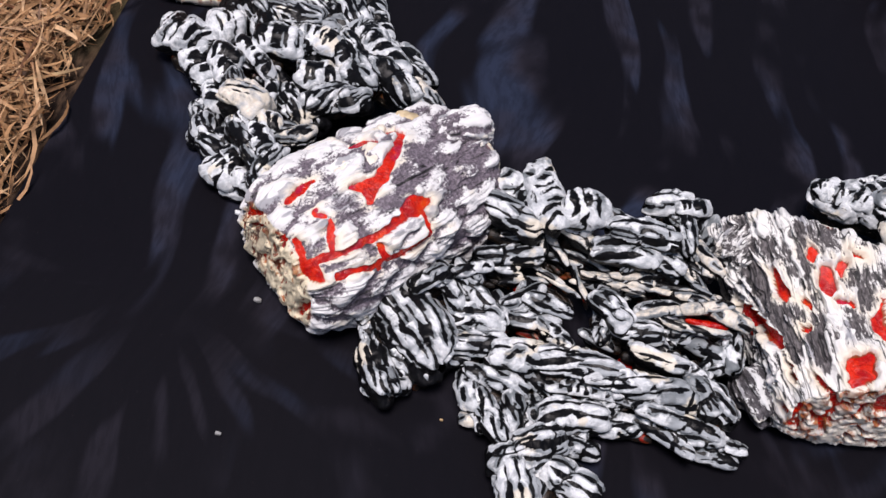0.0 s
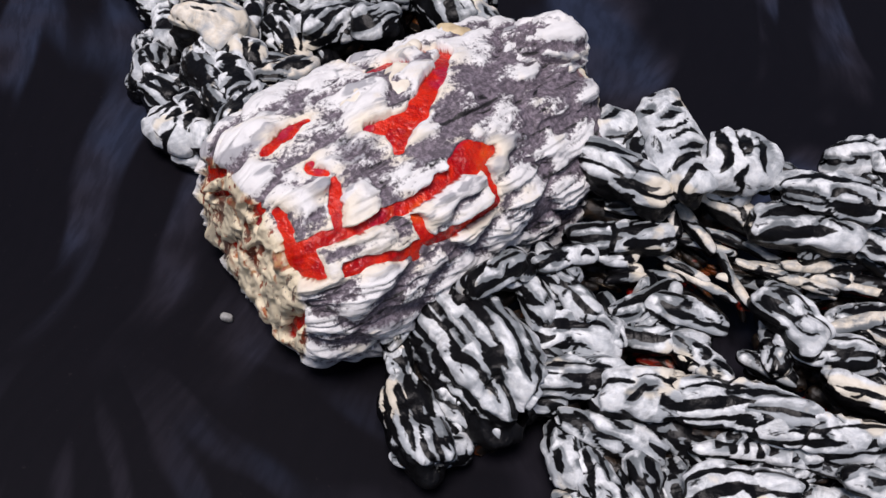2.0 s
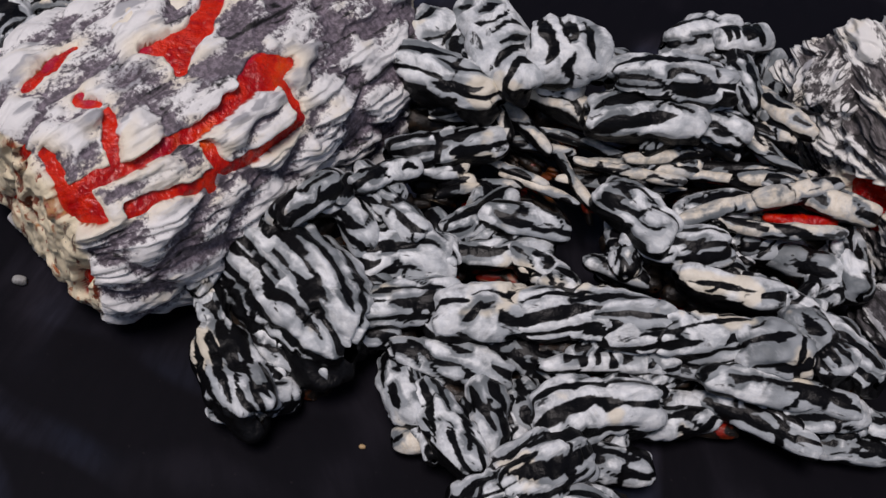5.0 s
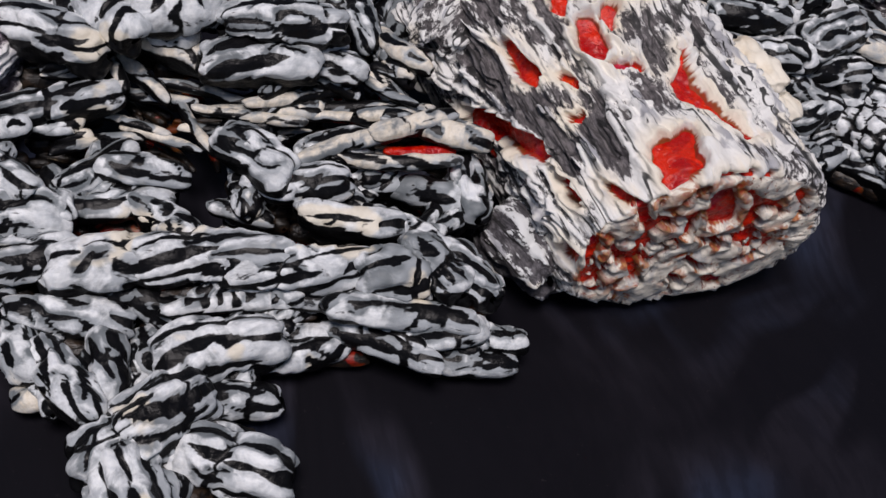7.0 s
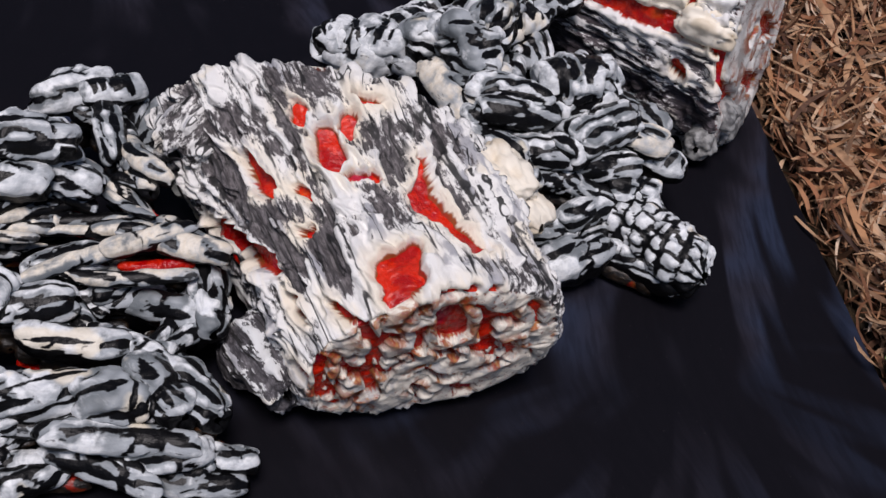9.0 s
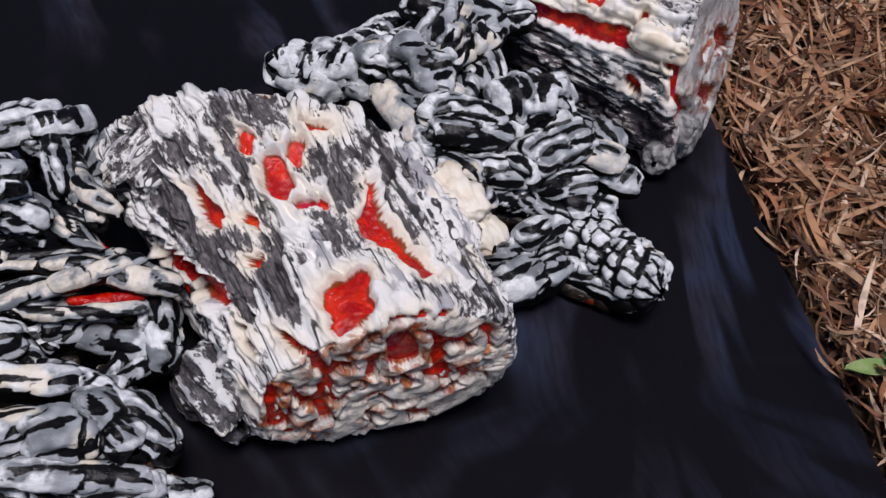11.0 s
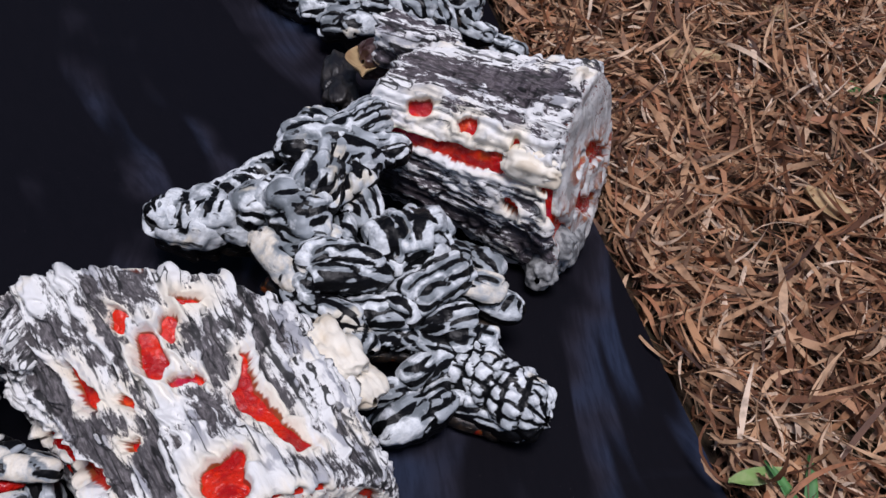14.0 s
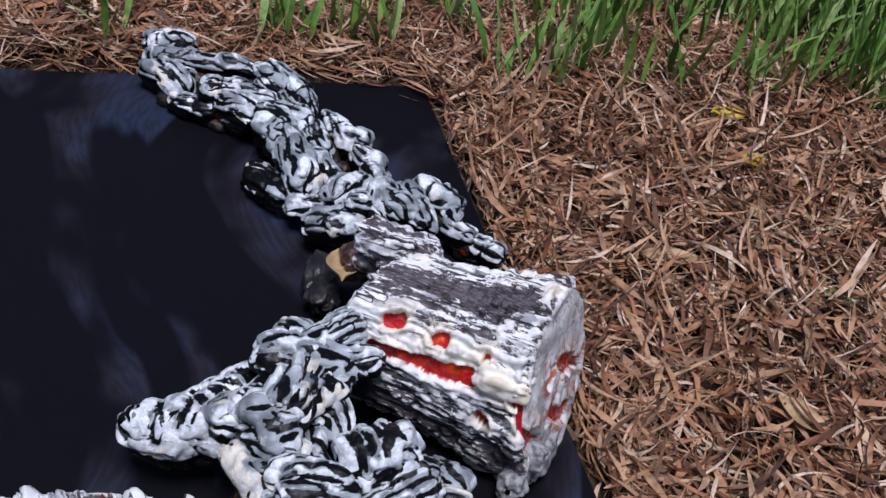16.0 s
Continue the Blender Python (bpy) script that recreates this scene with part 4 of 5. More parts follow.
RIDGES = [
    (0.455, 1.078, 0.074, -40, 0.043, 0.007, 4),
    (0.469, 1.106, 0.08, -51, 0.042, 0.014, 3),
    (0.474, 1.052, 0.074, 23, 0.056, 0.013, 3),
    (0.432, 1.038, 0.068, 20, 0.056, 0.01, 3),
    (0.495, 1.047, 0.07, -12, 0.041, 0.014, 3),
    (0.459, 1.027, 0.064, 0, 0.077, 0.009, 4),
    (0.401, 1.073, 0.068, 19, 0.06, 0.008, 3),
    (0.373, 1.057, 0.066, -1, 0.062, 0.007, 3),
    (0.368, 1.057, 0.052, -4, 0.057, 0.007, 4),
    (0.324, 1.051, 0.05, -24, 0.048, 0.006, 4),
    (0.287, 1.046, 0.05, 22, 0.046, 0.007, 4),
    (0.303, 1.061, 0.052, -18, 0.041, 0.006, 4),
    (0.418, 1.067, 0.06, -4, 0.044, 0.007, 4),
    (0.439, 1.075, 0.062, 3, 0.049, 0.007, 4),
    (0.435, 1.041, 0.052, 3, 0.054, 0.007, 4),
    (0.449, 1.051, 0.056, 16, 0.058, 0.006, 4),
    (0.349, 1.089, 0.066, -18, 0.051, 0.006, 4),
    (0.389, 1.061, 0.05, -1, 0.041, 0.006, 4),
    (0.473, 1.044, 0.052, -4, 0.05, 0.007, 4),
    (0.273, 1.084, 0.066, 10, 0.041, 0.006, 4),
]

FORK_A = [
    (-0.147, 1.281, 0.03, -8, 0.058, 0.048, 1),
    (-0.111, 1.315, 0.03, 36, 0.038, 0.038, 1),
    (-0.121, 1.248, 0.024, -41, 0.054, 0.031, 1),
    (-0.088, 1.259, 0.036, -8, 0.036, 0.036, 1),
    (-0.078, 1.228, 0.036, -51, 0.055, 0.03, 1),
    (-0.091, 1.212, 0.02, -65, 0.05, 0.026, 1),
    (-0.09, 1.172, 0.02, -61, 0.044, 0.028, 0),
    (-0.071, 1.144, 0.02, -40, 0.044, 0.035, 0),
    (-0.065, 1.213, 0.046, -59, 0.05, 0.024, 0),
    (-0.046, 1.186, 0.05, -20, 0.053, 0.047, 3),
    (-0.028, 1.162, 0.05, 6, 0.048, 0.028, 1),
    (-0.034, 1.139, 0.046, -41, 0.044, 0.023, 0),
    (-0.014, 1.136, 0.05, -59, 0.048, 0.024, 1),
    (-0.039, 1.121, 0.03, -50, 0.036, 0.024, 1),
]
FORK_B = [
    (-0.048, 1.11, 0.02, -30, 0.041, 0.034, 1),
    (-0.02, 1.095, 0.03, -19, 0.034, 0.024, 1),
    (-0.001, 1.111, 0.05, 83, 0.046, 0.027, 0),
    (-0.017, 1.113, 0.046, -59, 0.042, 0.021, 0),
    (0.016, 1.155, 0.05, 33, 0.046, 0.026, 3),
    (0.004, 1.206, 0.036, -52, 0.048, 0.03, 0),
    (0.023, 1.211, 0.03, -43, 0.041, 0.024, 6),
    (0.032, 1.226, 0.046, 46, 0.051, 0.035, 0),
    (0.015, 1.257, 0.046, 6, 0.051, 0.036, 1),
    (-0.042, 1.26, 0.03, -32, 0.054, 0.027, 6),
    (-0.057, 1.263, 0.046, -43, 0.063, 0.018, 1),
    (-0.04, 1.293, 0.05, 7, 0.051, 0.037, 0),
    (-0.033, 1.34, 0.05, -8, 0.059, 0.038, 0),
    (-0.061, 1.323, 0.046, -60, 0.057, 0.032, 0),
]
FORK_C = [
    (-0.092, 1.36, 0.04, -52, 0.07, 0.032, 0),
    (-0.108, 1.347, 0.03, -67, 0.059, 0.038, 6),
    (-0.061, 1.373, 0.05, 37, 0.044, 0.032, 2),
    (0, 1.315, 0.05, -8, 0.049, 0.031, 1),
    (0.029, 1.304, 0.05, -54, 0.051, 0.025, 0),
    (0.05, 1.299, 0.055, -63, 0.062, 0.025, 0),
    (0.016, 1.393, 0.05, -55, 0.104, 0.038, 0),
    (0.029, 1.426, 0.046, -63, 0.083, 0.033, 1),
    (0.053, 1.379, 0.046, -55, 0.07, 0.026, 1),
    (0.071, 1.316, 0.055, -50, 0.086, 0.038, 1),
    (0.101, 1.265, 0.06, -40, 0.068, 0.035, 0),
    (0.115, 1.305, 0.05, -46, 0.062, 0.034, 2),
    (0.138, 1.257, 0.056, -40, 0.048, 0.029, 3),
    (0.063, 1.265, 0.055, -45, 0.051, 0.036, 2),
]
FORK_D = [
    (0.067, 1.223, 0.06, 21, 0.034, 0.03, 2),
    (-0.059, 1.413, 0.045, 7, 0.048, 0.034, 0),
    (-0.017, 1.415, 0.04, -54, 0.069, 0.032, 6),
    (-0.006, 1.37, 0.04, -34, 0.045, 0.027, 0),
    (-0.023, 1.236, 0.03, -8, 0.038, 0.023, 6),
    (-0.012, 1.292, 0.035, 7, 0.042, 0.023, 6),
    (-0.116, 1.277, 0.024, -47, 0.04, 0.038, 1),
    (-0.099, 1.229, 0.018, -13, 0.037, 0.025, 2),
    (-0.097, 1.252, 0.03, -58, 0.038, 0.024, 2),
    (-0.079, 1.187, 0.014, -71, 0.034, 0.02, 0),
    (-0.102, 1.193, 0.014, -77, 0.03, 0.022, 0),
    (-0.089, 1.16, 0.014, -76, 0.03, 0.028, 2),
    (-0.051, 1.19, 0.04, -57, 0.034, 0.019, 2),
    (-0.002, 1.165, 0.044, 22, 0.033, 0.022, 0),
]
FORK_E = [
    (-0.052, 1.155, 0.04, -76, 0.03, 0.018, 0),
    (-0.001, 1.114, 0.044, -77, 0.032, 0.019, 1),
    (-0.029, 1.099, 0.014, -10, 0.028, 0.027, 1),
    (-0.004, 1.086, 0.044, 115, 0.032, 0.021, 0),
    (-0.029, 1.132, 0.04, -42, 0.028, 0.016, 1),
    (-0.012, 1.227, 0.03, -82, 0.033, 0.024, 0),
    (0.052, 1.246, 0.04, 43, 0.035, 0.028, 0),
    (0.043, 1.26, 0.04, 22, 0.035, 0.029, 1),
    (-0.032, 1.239, 0.04, -82, 0.043, 0.014, 1),
    (-0.012, 1.296, 0.044, 44, 0.035, 0.03, 2),
    (-0.001, 1.336, 0.044, 21, 0.04, 0.03, 2),
    (-0.077, 1.35, 0.04, -77, 0.039, 0.025, 0),
    (-0.069, 1.33, 0.034, -69, 0.048, 0.025, 1),
    (0.026, 1.311, 0.044, 0, 0.033, 0.025, 0),
]
FORK_F = [
    (0.046, 1.281, 0.044, -48, 0.035, 0.02, 1),
    (0.035, 1.329, 0.049, -67, 0.042, 0.02, 1),
    (0.049, 1.346, 0.044, -15, 0.071, 0.03, 2),
    (0.008, 1.466, 0.04, -68, 0.057, 0.026, 0),
    (0.075, 1.348, 0.04, -22, 0.048, 0.02, 0),
    (0.041, 1.352, 0.049, -85, 0.059, 0.03, 2),
    (0.073, 1.289, 0.054, -32, 0.046, 0.028, 0),
    (-0.085, 1.41, 0.039, 11, 0.033, 0.027, 2),
    (-0.026, 1.384, 0.034, -48, 0.031, 0.021, 0),
]

SPUR_A = [
    (0.622, 1.271, 0.05, -22, 0.06, 0.041, 1),
    (0.656, 1.263, 0.06, -26, 0.069, 0.038, 1),
    (0.649, 1.298, 0.055, 29, 0.07, 0.019, 1),
    (0.678, 1.291, 0.07, 35, 0.074, 0.028, 1),
    (0.676, 1.26, 0.076, 22, 0.045, 0.032, 2),
    (0.697, 1.233, 0.09, -14, 0.042, 0.045, 2),
    (0.72, 1.264, 0.1, 68, 0.062, 0.042, 2),
    (0.714, 1.304, 0.1, 56, 0.054, 0.039, 0),
    (0.746, 1.303, 0.105, 29, 0.065, 0.035, 0),
    (0.743, 1.266, 0.095, 38, 0.054, 0.03, 0),
    (0.68, 1.205, 0.07, -65, 0.06, 0.029, 3),
    (0.715, 1.191, 0.086, -7, 0.052, 0.025, 0),
    (0.723, 1.175, 0.08, -4, 0.059, 0.024, 0),
    (0.771, 1.205, 0.086, 11, 0.055, 0.04, 0),
]
SPUR_B = [
    (0.763, 1.188, 0.075, 0, 0.042, 0.021, 2),
    (0.728, 1.214, 0.08, -85, 0.039, 0.019, 0),
    (0.75, 1.176, 0.062, -7, 0.059, 0.017, 4),
    (0.742, 1.153, 0.062, -8, 0.046, 0.025, 0),
    (0.75, 1.142, 0.05, -8, 0.04, 0.018, 0),
    (0.705, 1.158, 0.066, -42, 0.047, 0.024, 0),
    (0.725, 1.142, 0.06, -76, 0.039, 0.02, 2),
    (0.788, 1.169, 0.072, 28, 0.061, 0.035, 0),
    (0.819, 1.174, 0.066, -29, 0.051, 0.025, 3),
    (0.838, 1.165, 0.052, -36, 0.041, 0.024, 0),
    (0.832, 1.198, 0.06, -44, 0.036, 0.027, 2),
    (0.793, 1.149, 0.056, -8, 0.044, 0.025, 0),
    (0.775, 1.137, 0.046, -22, 0.042, 0.017, 0),
    (0.775, 1.119, 0.04, 21, 0.045, 0.021, 2),
]
SPUR_C = [
    (0.81, 1.132, 0.05, -15, 0.037, 0.025, 0),
    (0.824, 1.102, 0.033, -52, 0.091, 0.046, 5),
    (0.817, 1.086, 0.02, -35, 0.062, 0.023, 0),
    (0.763, 1.088, 0.026, 22, 0.062, 0.031, 2),
    (0.747, 1.104, 0.03, -15, 0.035, 0.02, 0),
    (0.727, 1.323, 0.096, 63, 0.029, 0.031, 1),
    (0.722, 1.29, 0.101, 10, 0.034, 0.028, 2),
    (0.725, 1.252, 0.091, 28, 0.028, 0.024, 1),
    (0.693, 1.194, 0.082, -17, 0.027, 0.02, 2),
    (0.698, 1.177, 0.076, 10, 0.031, 0.02, 0),
    (0.794, 1.209, 0.082, 38, 0.029, 0.032, 1),
    (0.723, 1.156, 0.058, -28, 0.026, 0.02, 0),
    (0.69, 1.171, 0.062, -64, 0.026, 0.02, 2),
    (0.765, 1.157, 0.068, 44, 0.032, 0.028, 1),
]
SPUR_D = [
    (0.795, 1.101, 0.016, -10, 0.033, 0.019, 0),
]
HUMPS = [
    (0.611, 1.271, 0.058, -22, 0.04, 0.033, 1),
    (0.637, 1.264, 0.066, -26, 0.038, 0.028, 1),
    (0.73, 1.295, 0.1, 3, 0.067, 0.046, 2),
    (0.765, 1.289, 0.1, -13, 0.053, 0.033, 2),
    (0.749, 1.259, 0.08, -86, 0.062, 0.026, 2),
    (0.705, 1.225, 0.075, -29, 0.055, 0.025, 2),
    (0.801, 1.2, 0.075, -22, 0.047, 0.021, 2),
    (0.738, 1.175, 0.06, -15, 0.045, 0.021, 0),
    (0.716, 1.14, 0.05, -42, 0.038, 0.024, 2),
    (0.693, 1.268, 0.085, 39, 0.059, 0.026, 1),
]
TAIL_A = [
    (0.671, 1.904, 0.028, -4, 0.062, 0.036, 2),
    (0.696, 1.854, 0.034, -15, 0.086, 0.028, 2),
    (0.666, 1.826, 0.024, -48, 0.071, 0.041, 2),
    (0.651, 1.868, 0.02, -88, 0.054, 0.029, 2),
    (0.718, 1.783, 0.04, -15, 0.058, 0.041, 2),
    (0.734, 1.755, 0.036, -48, 0.062, 0.039, 2),
    (0.738, 1.755, 0.02, -33, 0.041, 0.025, 2),
    (0.749, 1.834, 0.04, -24, 0.062, 0.028, 2),
    (0.791, 1.806, 0.044, -50, 0.076, 0.035, 2),
    (0.809, 1.775, 0.04, -72, 0.079, 0.029, 2),
    (0.779, 1.726, 0.05, -15, 0.062, 0.027, 2),
    (0.769, 1.696, 0.046, -61, 0.073, 0.046, 2),
    (0.806, 1.698, 0.046, -80, 0.087, 0.029, 2),
    (0.765, 1.719, 0.024, 3, 0.027, 0.028, 2),
]
TAIL_B = [
    (0.783, 1.626, 0.046, -86, 0.077, 0.045, 2),
    (0.811, 1.621, 0.05, -80, 0.072, 0.022, 2),
    (0.842, 1.717, 0.036, -73, 0.076, 0.027, 2),
    (0.854, 1.692, 0.034, -33, 0.038, 0.039, 2),
    (0.864, 1.66, 0.034, -33, 0.044, 0.03, 2),
    (0.871, 1.625, 0.034, -73, 0.061, 0.032, 2),
    (0.83, 1.592, 0.05, 29, 0.062, 0.031, 2),
    (0.834, 1.557, 0.055, 1, 0.035, 0.027, 2),
    (0.812, 1.59, 0.05, -80, 0.065, 0.018, 2),
    (0.757, 1.631, 0.02, -59, 0.068, 0.043, 6),
    (0.789, 1.58, 0.03, -16, 0.044, 0.031, 2),
    (0.807, 1.551, 0.034, 1, 0.055, 0.037, 2),
    (0.863, 1.551, 0.06, -61, 0.063, 0.043, 2),
    (0.887, 1.549, 0.055, -82, 0.076, 0.037, 2),
]
TAIL_C = [
    (0.923, 1.58, 0.046, -49, 0.065, 0.038, 2),
    (0.934, 1.571, 0.04, -83, 0.054, 0.027, 2),
    (0.935, 1.542, 0.03, -41, 0.047, 0.029, 2),
    (0.964, 1.528, 0.02, -32, 0.051, 0.029, 2),
    (0.688, 1.783, 0.016, -33, 0.062, 0.031, 6),
    (0.754, 1.773, 0.044, -33, 0.057, 0.028, 2),
    (0.809, 1.671, 0.04, -80, 0.055, 0.027, 2),
]

EMBERS = [
    (0.468, 1.081, 0.074, -31, 0.029, 0.01),
    (0.472, 1.04, 0.072, 4, 0.045, 0.009),
    (0.477, 1.062, 0.076, 18, 0.026, 0.007),
    (0.361, 0.944, 0.022, -4, 0.022, 0.008),
    (0.307, 0.929, 0.02, 8, 0.016, 0.008),
    (0.409, 0.996, 0.034, -17, 0.022, 0.008),
    (0.288, 1.049, 0.044, 22, 0.021, 0.008),
    (0.47, 1.079, 0.062, -4, 0.02, 0.007),
    (0.467, 1.088, 0.064, -19, 0.013, 0.006),
    (0.449, 1.061, 0.046, 3, 0.042, 0.009),
    (0.434, 1.034, 0.045, 9, 0.021, 0.007),
    (0.3, 1.107, 0.066, -73, 0.022, 0.007),
    (0.42, 1.008, 0.038, 31, 0.023, 0.008),
    (0.539, 1.054, 0.052, -53, 0.074, 0.022),
    (0.44, 1.063, 0.05, -20, 0.028, 0.009),
    (0.471, 1.065, 0.052, 1, 0.039, 0.008),
    (0.421, 1.093, 0.06, 29, 0.03, 0.009),
]
reach = branch("black and white lobed branch twisting between two logs", REACH_A + REACH_B + REACH_C + REACH_D + REACH_E + REACH_F + REACH_G + RIDGES, 2, 0.0145)
for k, (x, y, z, yaw, length, width) in enumerate(EMBERS):
    co, quads, _, _ = lobe_shape(length, width, 900 + k)
    spot = part("ember_spot", quick_mesh("ember_spot", co, quads), EMBER, reach, "glossy red ember deep between the lobes")
    spot.matrix_local = pose(x - reach.location.x, y - reach.location.y, z - (0.012 if width < 0.02 else 0.002), 0, 0, yaw)
branch("black and white lobed branch forking behind the grey log", FORK_A + FORK_B + FORK_C + FORK_D + FORK_E + FORK_F, 3, 0.0085)
branch("black and white branch with a blunt scaly finger", SPUR_A + SPUR_B + SPUR_C + SPUR_D + HUMPS, 4, 0.0115)
branch("slender grey-white twisted branch reaching the board's edge", TAIL_A + TAIL_B + TAIL_C, 5, 0.0155, plump=0.98)


# ---- leaf litter and grass ----
def blades(name, spots, length, width, rise, material, label, category, seed, seg=4, curl=1.0):
    """Many thin blades from arrays: spots n x 2, and ranges of length, width and rise (degrees)."""
    rng = np.random.RandomState(seed)
    n = len(spots)
    ln, wd = rng.uniform(*length, n), rng.uniform(*width, n)
    yaw, up = rng.uniform(0, 2 * np.pi, n), np.radians(rng.uniform(*rise, n))
    bend, twist, sway = rng.normal(0.15, 0.6, n) * curl, rng.normal(0, 0.9, n) * curl, rng.normal(0, 0.9, n) * curl
    z0 = BASE + rng.uniform(0.0, 0.034, n)
    verts = np.zeros((n, seg + 1, 2, 3))
    px, py, pz = spots[:, 0].copy(), spots[:, 1].copy(), z0
    for k in range(seg + 1):
        f = k / seg
        w = wd * (0.06 + 0.94 * np.sin(np.pi * (0.03 + 0.95 * f ** 0.8)))
        a, roll = yaw + sway * f, twist * f
        sx, sy, sz = -np.sin(a) * np.cos(roll), np.cos(a) * np.cos(roll), np.sin(roll)
        for s, sign in ((0, -0.5), (1, 0.5)):
            verts[:, k, s] = np.stack([px + sign * w * sx, py + sign * w * sy, np.maximum(pz + sign * w * sz, BASE)], 1)
        e = up - bend * f
        px, py, pz = px + ln / seg * np.cos(e) * np.cos(a), py + ln / seg * np.cos(e) * np.sin(a), np.maximum(pz + ln / seg * np.sin(e), BASE + 0.001)
    over = (np.abs(px - BOARD_MID[0]) < BOARD_W / 2 - 0.004) & (np.abs(py - BOARD_MID[1]) < BOARD_D / 2 - 0.004)
    verts, n = verts[~over], int((~over).sum())
    base = (np.arange(n) * (seg + 1) * 2)[:, None, None]
    k = (np.arange(seg) * 2)[None, :, None]
    faces = (base + k + np.array([0, 1, 3, 2])[None, None, :]).reshape(-1, 4)
    ob = part(name, quick_mesh(name, verts.reshape(-1, 3), faces), material)
    return tagged(ob, label, category, kind="stuff")


def scatter(n, x0, x1, y0, y1, seed, clear=0.0):
    """Random spots in a rectangle, off the board."""
    rng = np.random.RandomState(seed)
    s = np.stack([rng.uniform(x0, x1, n), rng.uniform(y0, y1, n)], 1)
    off = (np.abs(s[:, 0] - BOARD_MID[0]) > BOARD_W / 2 + clear) | (np.abs(s[:, 1] - BOARD_MID[1]) > BOARD_D / 2 + clear)
    return s[off]


blades("leaf_litter", scatter(25000, 0.95, 2.2, 0.6, 2.4, 1, 0.004), (0.025, 0.10), (0.0014, 0.0056), (-6, 30), STRAW, "brown dry grass blades matted over the soil", "leaf litter", 1, 6, 1.3)
blades("leaf_litter", scatter(8000, 0.97, 2.2, 0.6, 2.1, 4, 0.006), (0.03, 0.085), (0.0035, 0.0085), (0, 34), STRAW, "broad brown dry leaf blades lying loose", "leaf litter", 4, 7, 1.5)
blades("leaf_litter", scatter(13000, 0.2, 1.6, 1.88, 2.4, 2, 0.006), (0.03, 0.09), (0.0012, 0.004), (-4, 26), STRAW, "brown dry grass matted behind the board", "leaf litter", 2, 5)
blades("leaf_litter", scatter(2600, 0.986, 1.06, 0.6, 1.9, 14, 0.001), (0.02, 0.07), (0.0015, 0.0055), (0, 18), STRAW, "brown dry grass blades lying along the board's edge", "leaf litter", 14, 5)
blades("straw_litter", scatter(17000, -0.75, -0.2, 0.6, 2.0, 3, 0.008), (0.03, 0.10), (0.0012, 0.0055), (-4, 26), STRAW_PALE, "pale golden straw matted beside the board", "straw", 3, 5)

blades("leaf_litter", np.concatenate([scatter(9000, -1.6, 3.0, -0.6, 3.2, 21, 0.03), scatter(9000, -0.75, 2.2, -0.2, 0.62, 22, 0.03), scatter(7000, -0.75, 0.9, 1.88, 2.6, 23, 0.03), scatter(6000, -1.1, 2.6, 0.2, 2.9, 24, 0.03)]),
    (0.04, 0.11), (0.003, 0.009), (-4, 20), STRAW, "brown dry grass thinning out over the soil around the board", "leaf litter", 21, 3)
rng = np.random.RandomState(8)
tufts = scatter(1300, 0.3, 2.3, 1.72, 2.5, 9, 0.03)
keep = rng.rand(len(tufts)) < np.clip((tufts[:, 1] - 1.94) * 2.6 + (tufts[:, 0] - 1.40) * 1.2, 0.0, 1.0) + 0.10 * (tufts[:, 1] > 1.85) * (tufts[:, 0] > 0.55) + 0.16 * (tufts[:, 1] > 1.86) * (tufts[:, 0] > 0.98)
tufts = tufts[keep]
spots = np.repeat(tufts, 8, axis=0) + rng.normal(0, 0.014, (len(tufts) * 8, 2))
blades("grass", spots, (0.05, 0.15), (0.006, 0.0115), (58, 90), GRASS, "fresh green broad-bladed lawn grass in tufts", "grass", 9, 6, 0.7)


def leaf(name, x, y, z, yaw, length, width, material, label, tip=8, curl=0.25):
    """A single fallen leaf: a cupped oval blade with a rib and thickness."""
    us, vs = np.linspace(0, 1, 17), np.linspace(-1, 1, 9)
    u, v = np.meshgrid(us, vs, indexing="ij")
    half = width / 2 * np.sin(np.pi * np.clip(u, 0.02, 0.98)) ** 0.75
    pts = np.stack([(u - 0.5) * length, v * half, curl * width * (v ** 2) * 0.8 + 0.15 * length * (u - 0.5) ** 2 - 0.03 * width * (np.abs(v) < 0.2)], -1).reshape(-1, 3)
    ob = part(name, quick_mesh(name, pts, grid_faces(17, 9, False)), material)
    thick = ob.modifiers.new("thickness", "SOLIDIFY")
    thick.thickness = 0.0006
    ob.matrix_world = pose(x, y, z, random.uniform(-10, 10), tip, yaw)
    return tagged(ob, label, "leaf", "fallen leaves")


leaf("fallen_leaf", 1.387, 1.808, 0.016, 5, 0.055, 0.026, YELLOW, "bright yellow fallen leaf on the litter")
leaf("fallen_leaf", 1.376, 1.704, 0.014, 20, 0.045, 0.028, YELLOW, "dull yellow fallen leaf on the litter")
leaf("fallen_leaf", 1.212, 1.273, 0.022, -50, 0.058, 0.030, TAN, "broad tan dry leaf on the litter")
leaf("fallen_leaf", 1.18, 1.52, 0.010, 160, 0.06, 0.03, TAN, "curled tan dry leaf on the litter")
leaf("fallen_leaf", 0.797, 1.456, 0.056, 75, 0.056, 0.034, TAN, "dry tan leaf caught behind the banded log", 12)


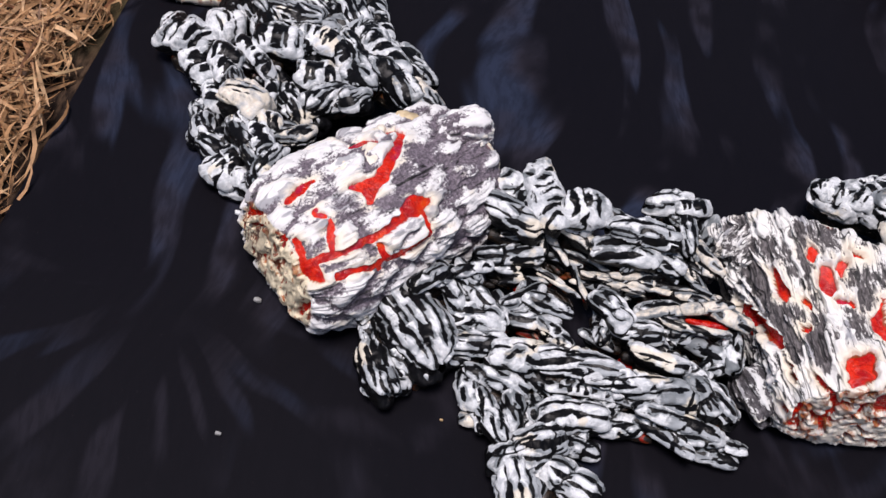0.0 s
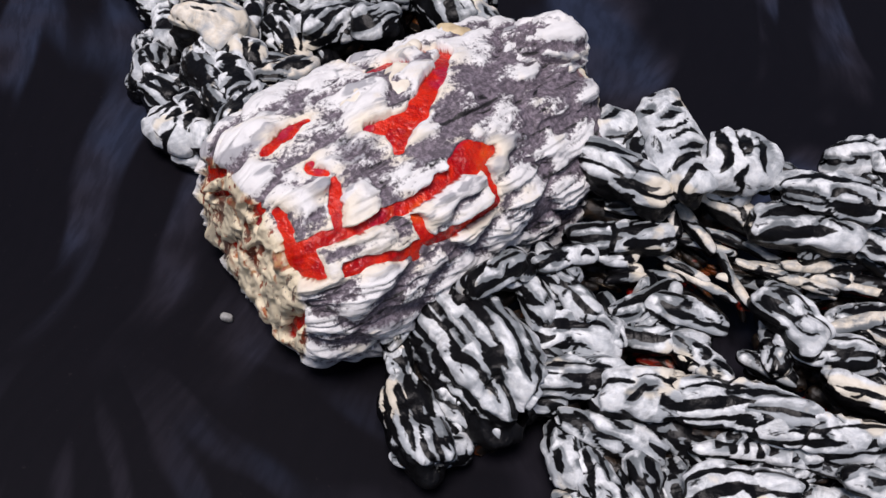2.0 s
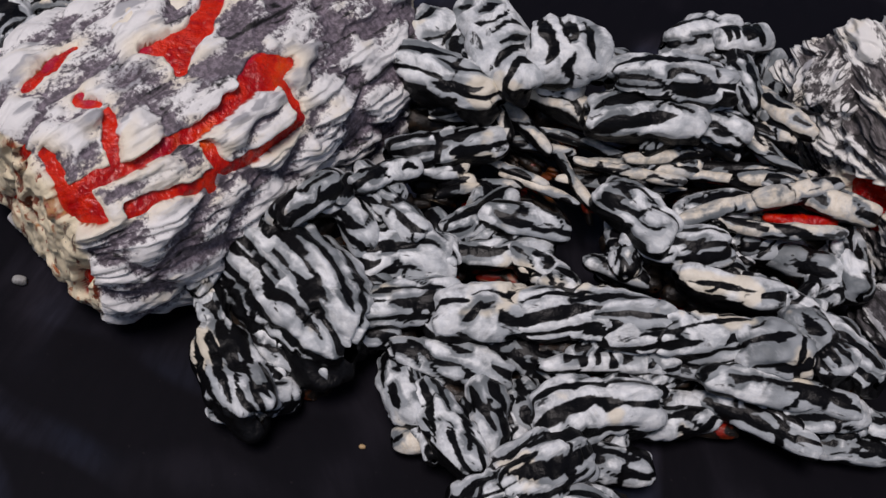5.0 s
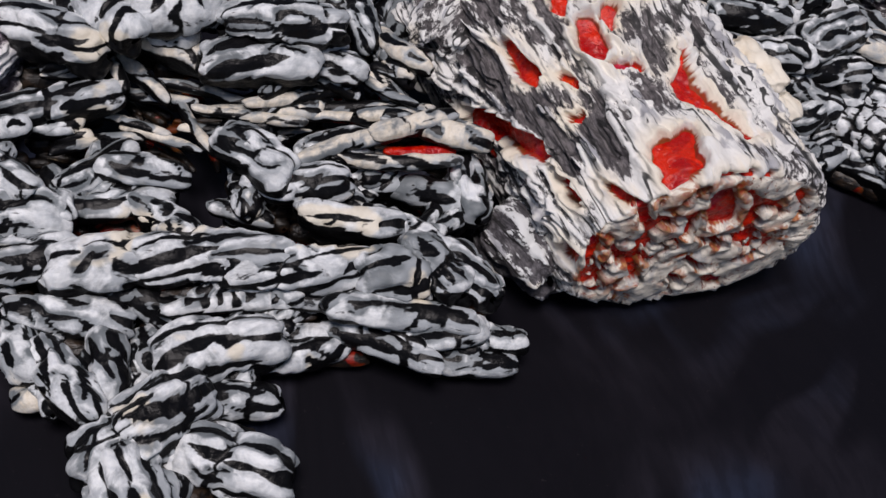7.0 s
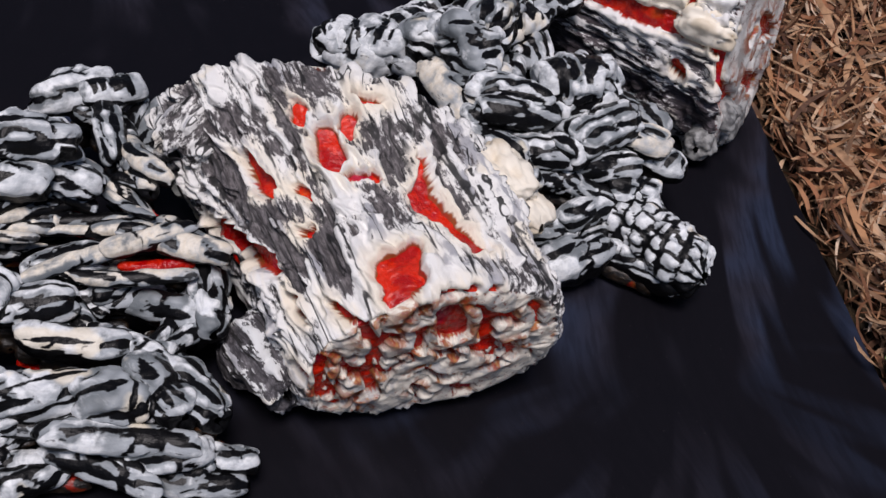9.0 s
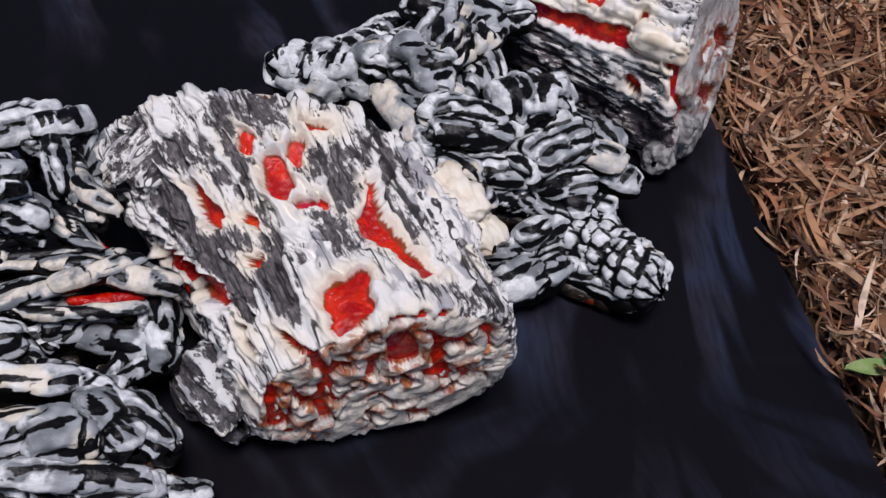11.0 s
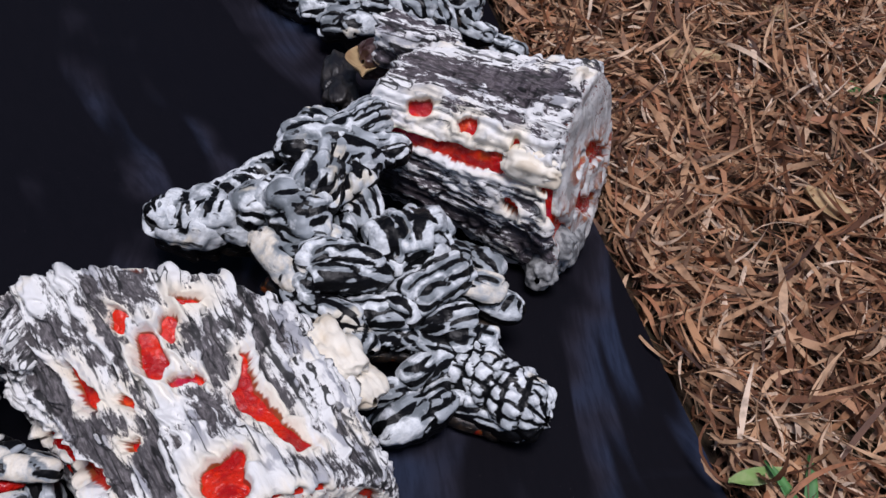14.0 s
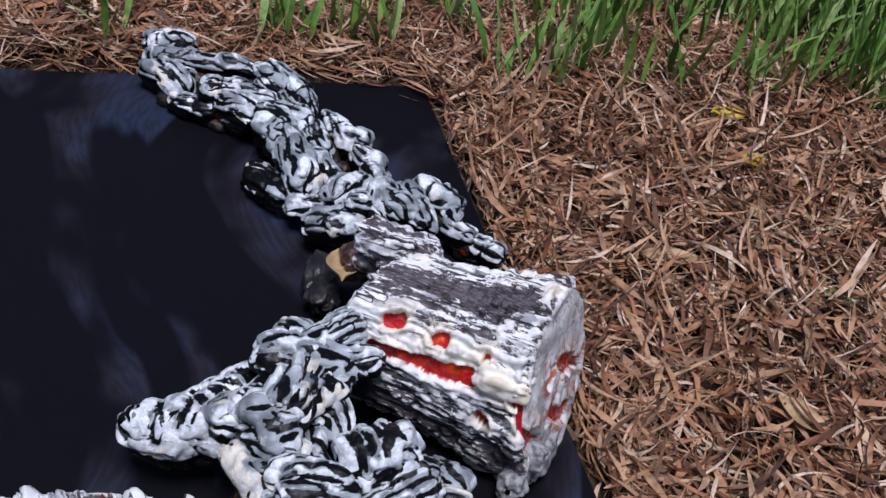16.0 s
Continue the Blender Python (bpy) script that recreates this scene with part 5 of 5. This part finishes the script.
# ---- small things ----
def weed(x, y, count, length, width, rise, label, seed):
    """A small green weed: a few broad blades from one root, each a part."""
    root = new("weed")
    root.location = (x, y, BASE)
    tagged(root, label, "weed")
    rng = np.random.RandomState(seed)
    for k in range(count):
        us, vs = np.linspace(0, 1, 13), np.linspace(-1, 1, 5)
        u, v = np.meshgrid(us, vs, indexing="ij")
        half = width / 2 * np.sin(np.pi * np.clip(0.08 + 0.9 * u, 0.0, 0.985)) ** 0.8
        up = np.radians(rise) * (1 - 0.55 * u)
        pts = np.stack([u * length * np.cos(up), v * half, u * length * np.sin(up) + 0.12 * width * v ** 2 + 0.004], -1).reshape(-1, 3)
        blade = part("blade", quick_mesh("blade", pts, grid_faces(13, 5, False)), GREEN, root)
        blade.modifiers.new("thickness", "SOLIDIFY").thickness = 0.0006
        blade.matrix_local = pose(0, 0, 0, 0, 0, rng.uniform(0, 360) if count > 2 else 70 + 40 * k)


weed(1.381, 1.465, 5, 0.032, 0.011, 35, "small green weed growing through the litter", 1)
weed(1.112, 1.210, 4, 0.018, 0.010, 25, "tiny green clover sprout in the litter", 2)
weed(1.032, 0.962, 2, 0.066, 0.011, 70, "upright pair of green grass blades", 3)
leaf("fallen_leaf", 1.002, 1.004, 0.020, 8, 0.055, 0.015, PALE_GREEN, "pale green blade lying against the board's edge")
leaf("fallen_leaf", 1.33, 1.60, 0.012, -30, 0.05, 0.022, TAN, "small tan dry leaf on the litter")
leaf("fallen_leaf", 1.52, 1.38, 0.012, 40, 0.06, 0.026, TAN, "crumpled tan dry leaf on the litter")
leaf("straw_stalk", -0.277, 1.192, 0.006, 44, 0.085, 0.005, TAN, "long pale straw stalk reaching the board")


def chip(x, y, size, material, label, seed, z=None):
    """A crumb of plaster or paint on the board."""
    co, quads, _, _ = lobe_shape(size, size * 0.7, seed, 1.0, 0.01)
    ob = part("chip", quick_mesh("chip", co, quads, groove=np.zeros(len(co)), smear=np.zeros(len(co))), material)
    ob.location = (x, y, size * 0.25 if z is None else z)
    tagged(ob, label, "chip", "crumbs on the board")


chip(0.031, 0.973, 0.009, CRUST, "grey plaster crumb on the black board", 501)
chip(0.238, 0.892, 0.0028, TAN, "tiny tan crumb on the black board", 502)
chip(0.039, 0.818, 0.006, CRUST, "small grey flake on the black board", 503)
chip(-0.02, 1.075, 0.009, LOBE, "pale flake behind the plated log", 506)
chip(0.133, 1.166, 0.030, CREAM, "smooth cream stone wedged behind the plated log", 507, 0.108)
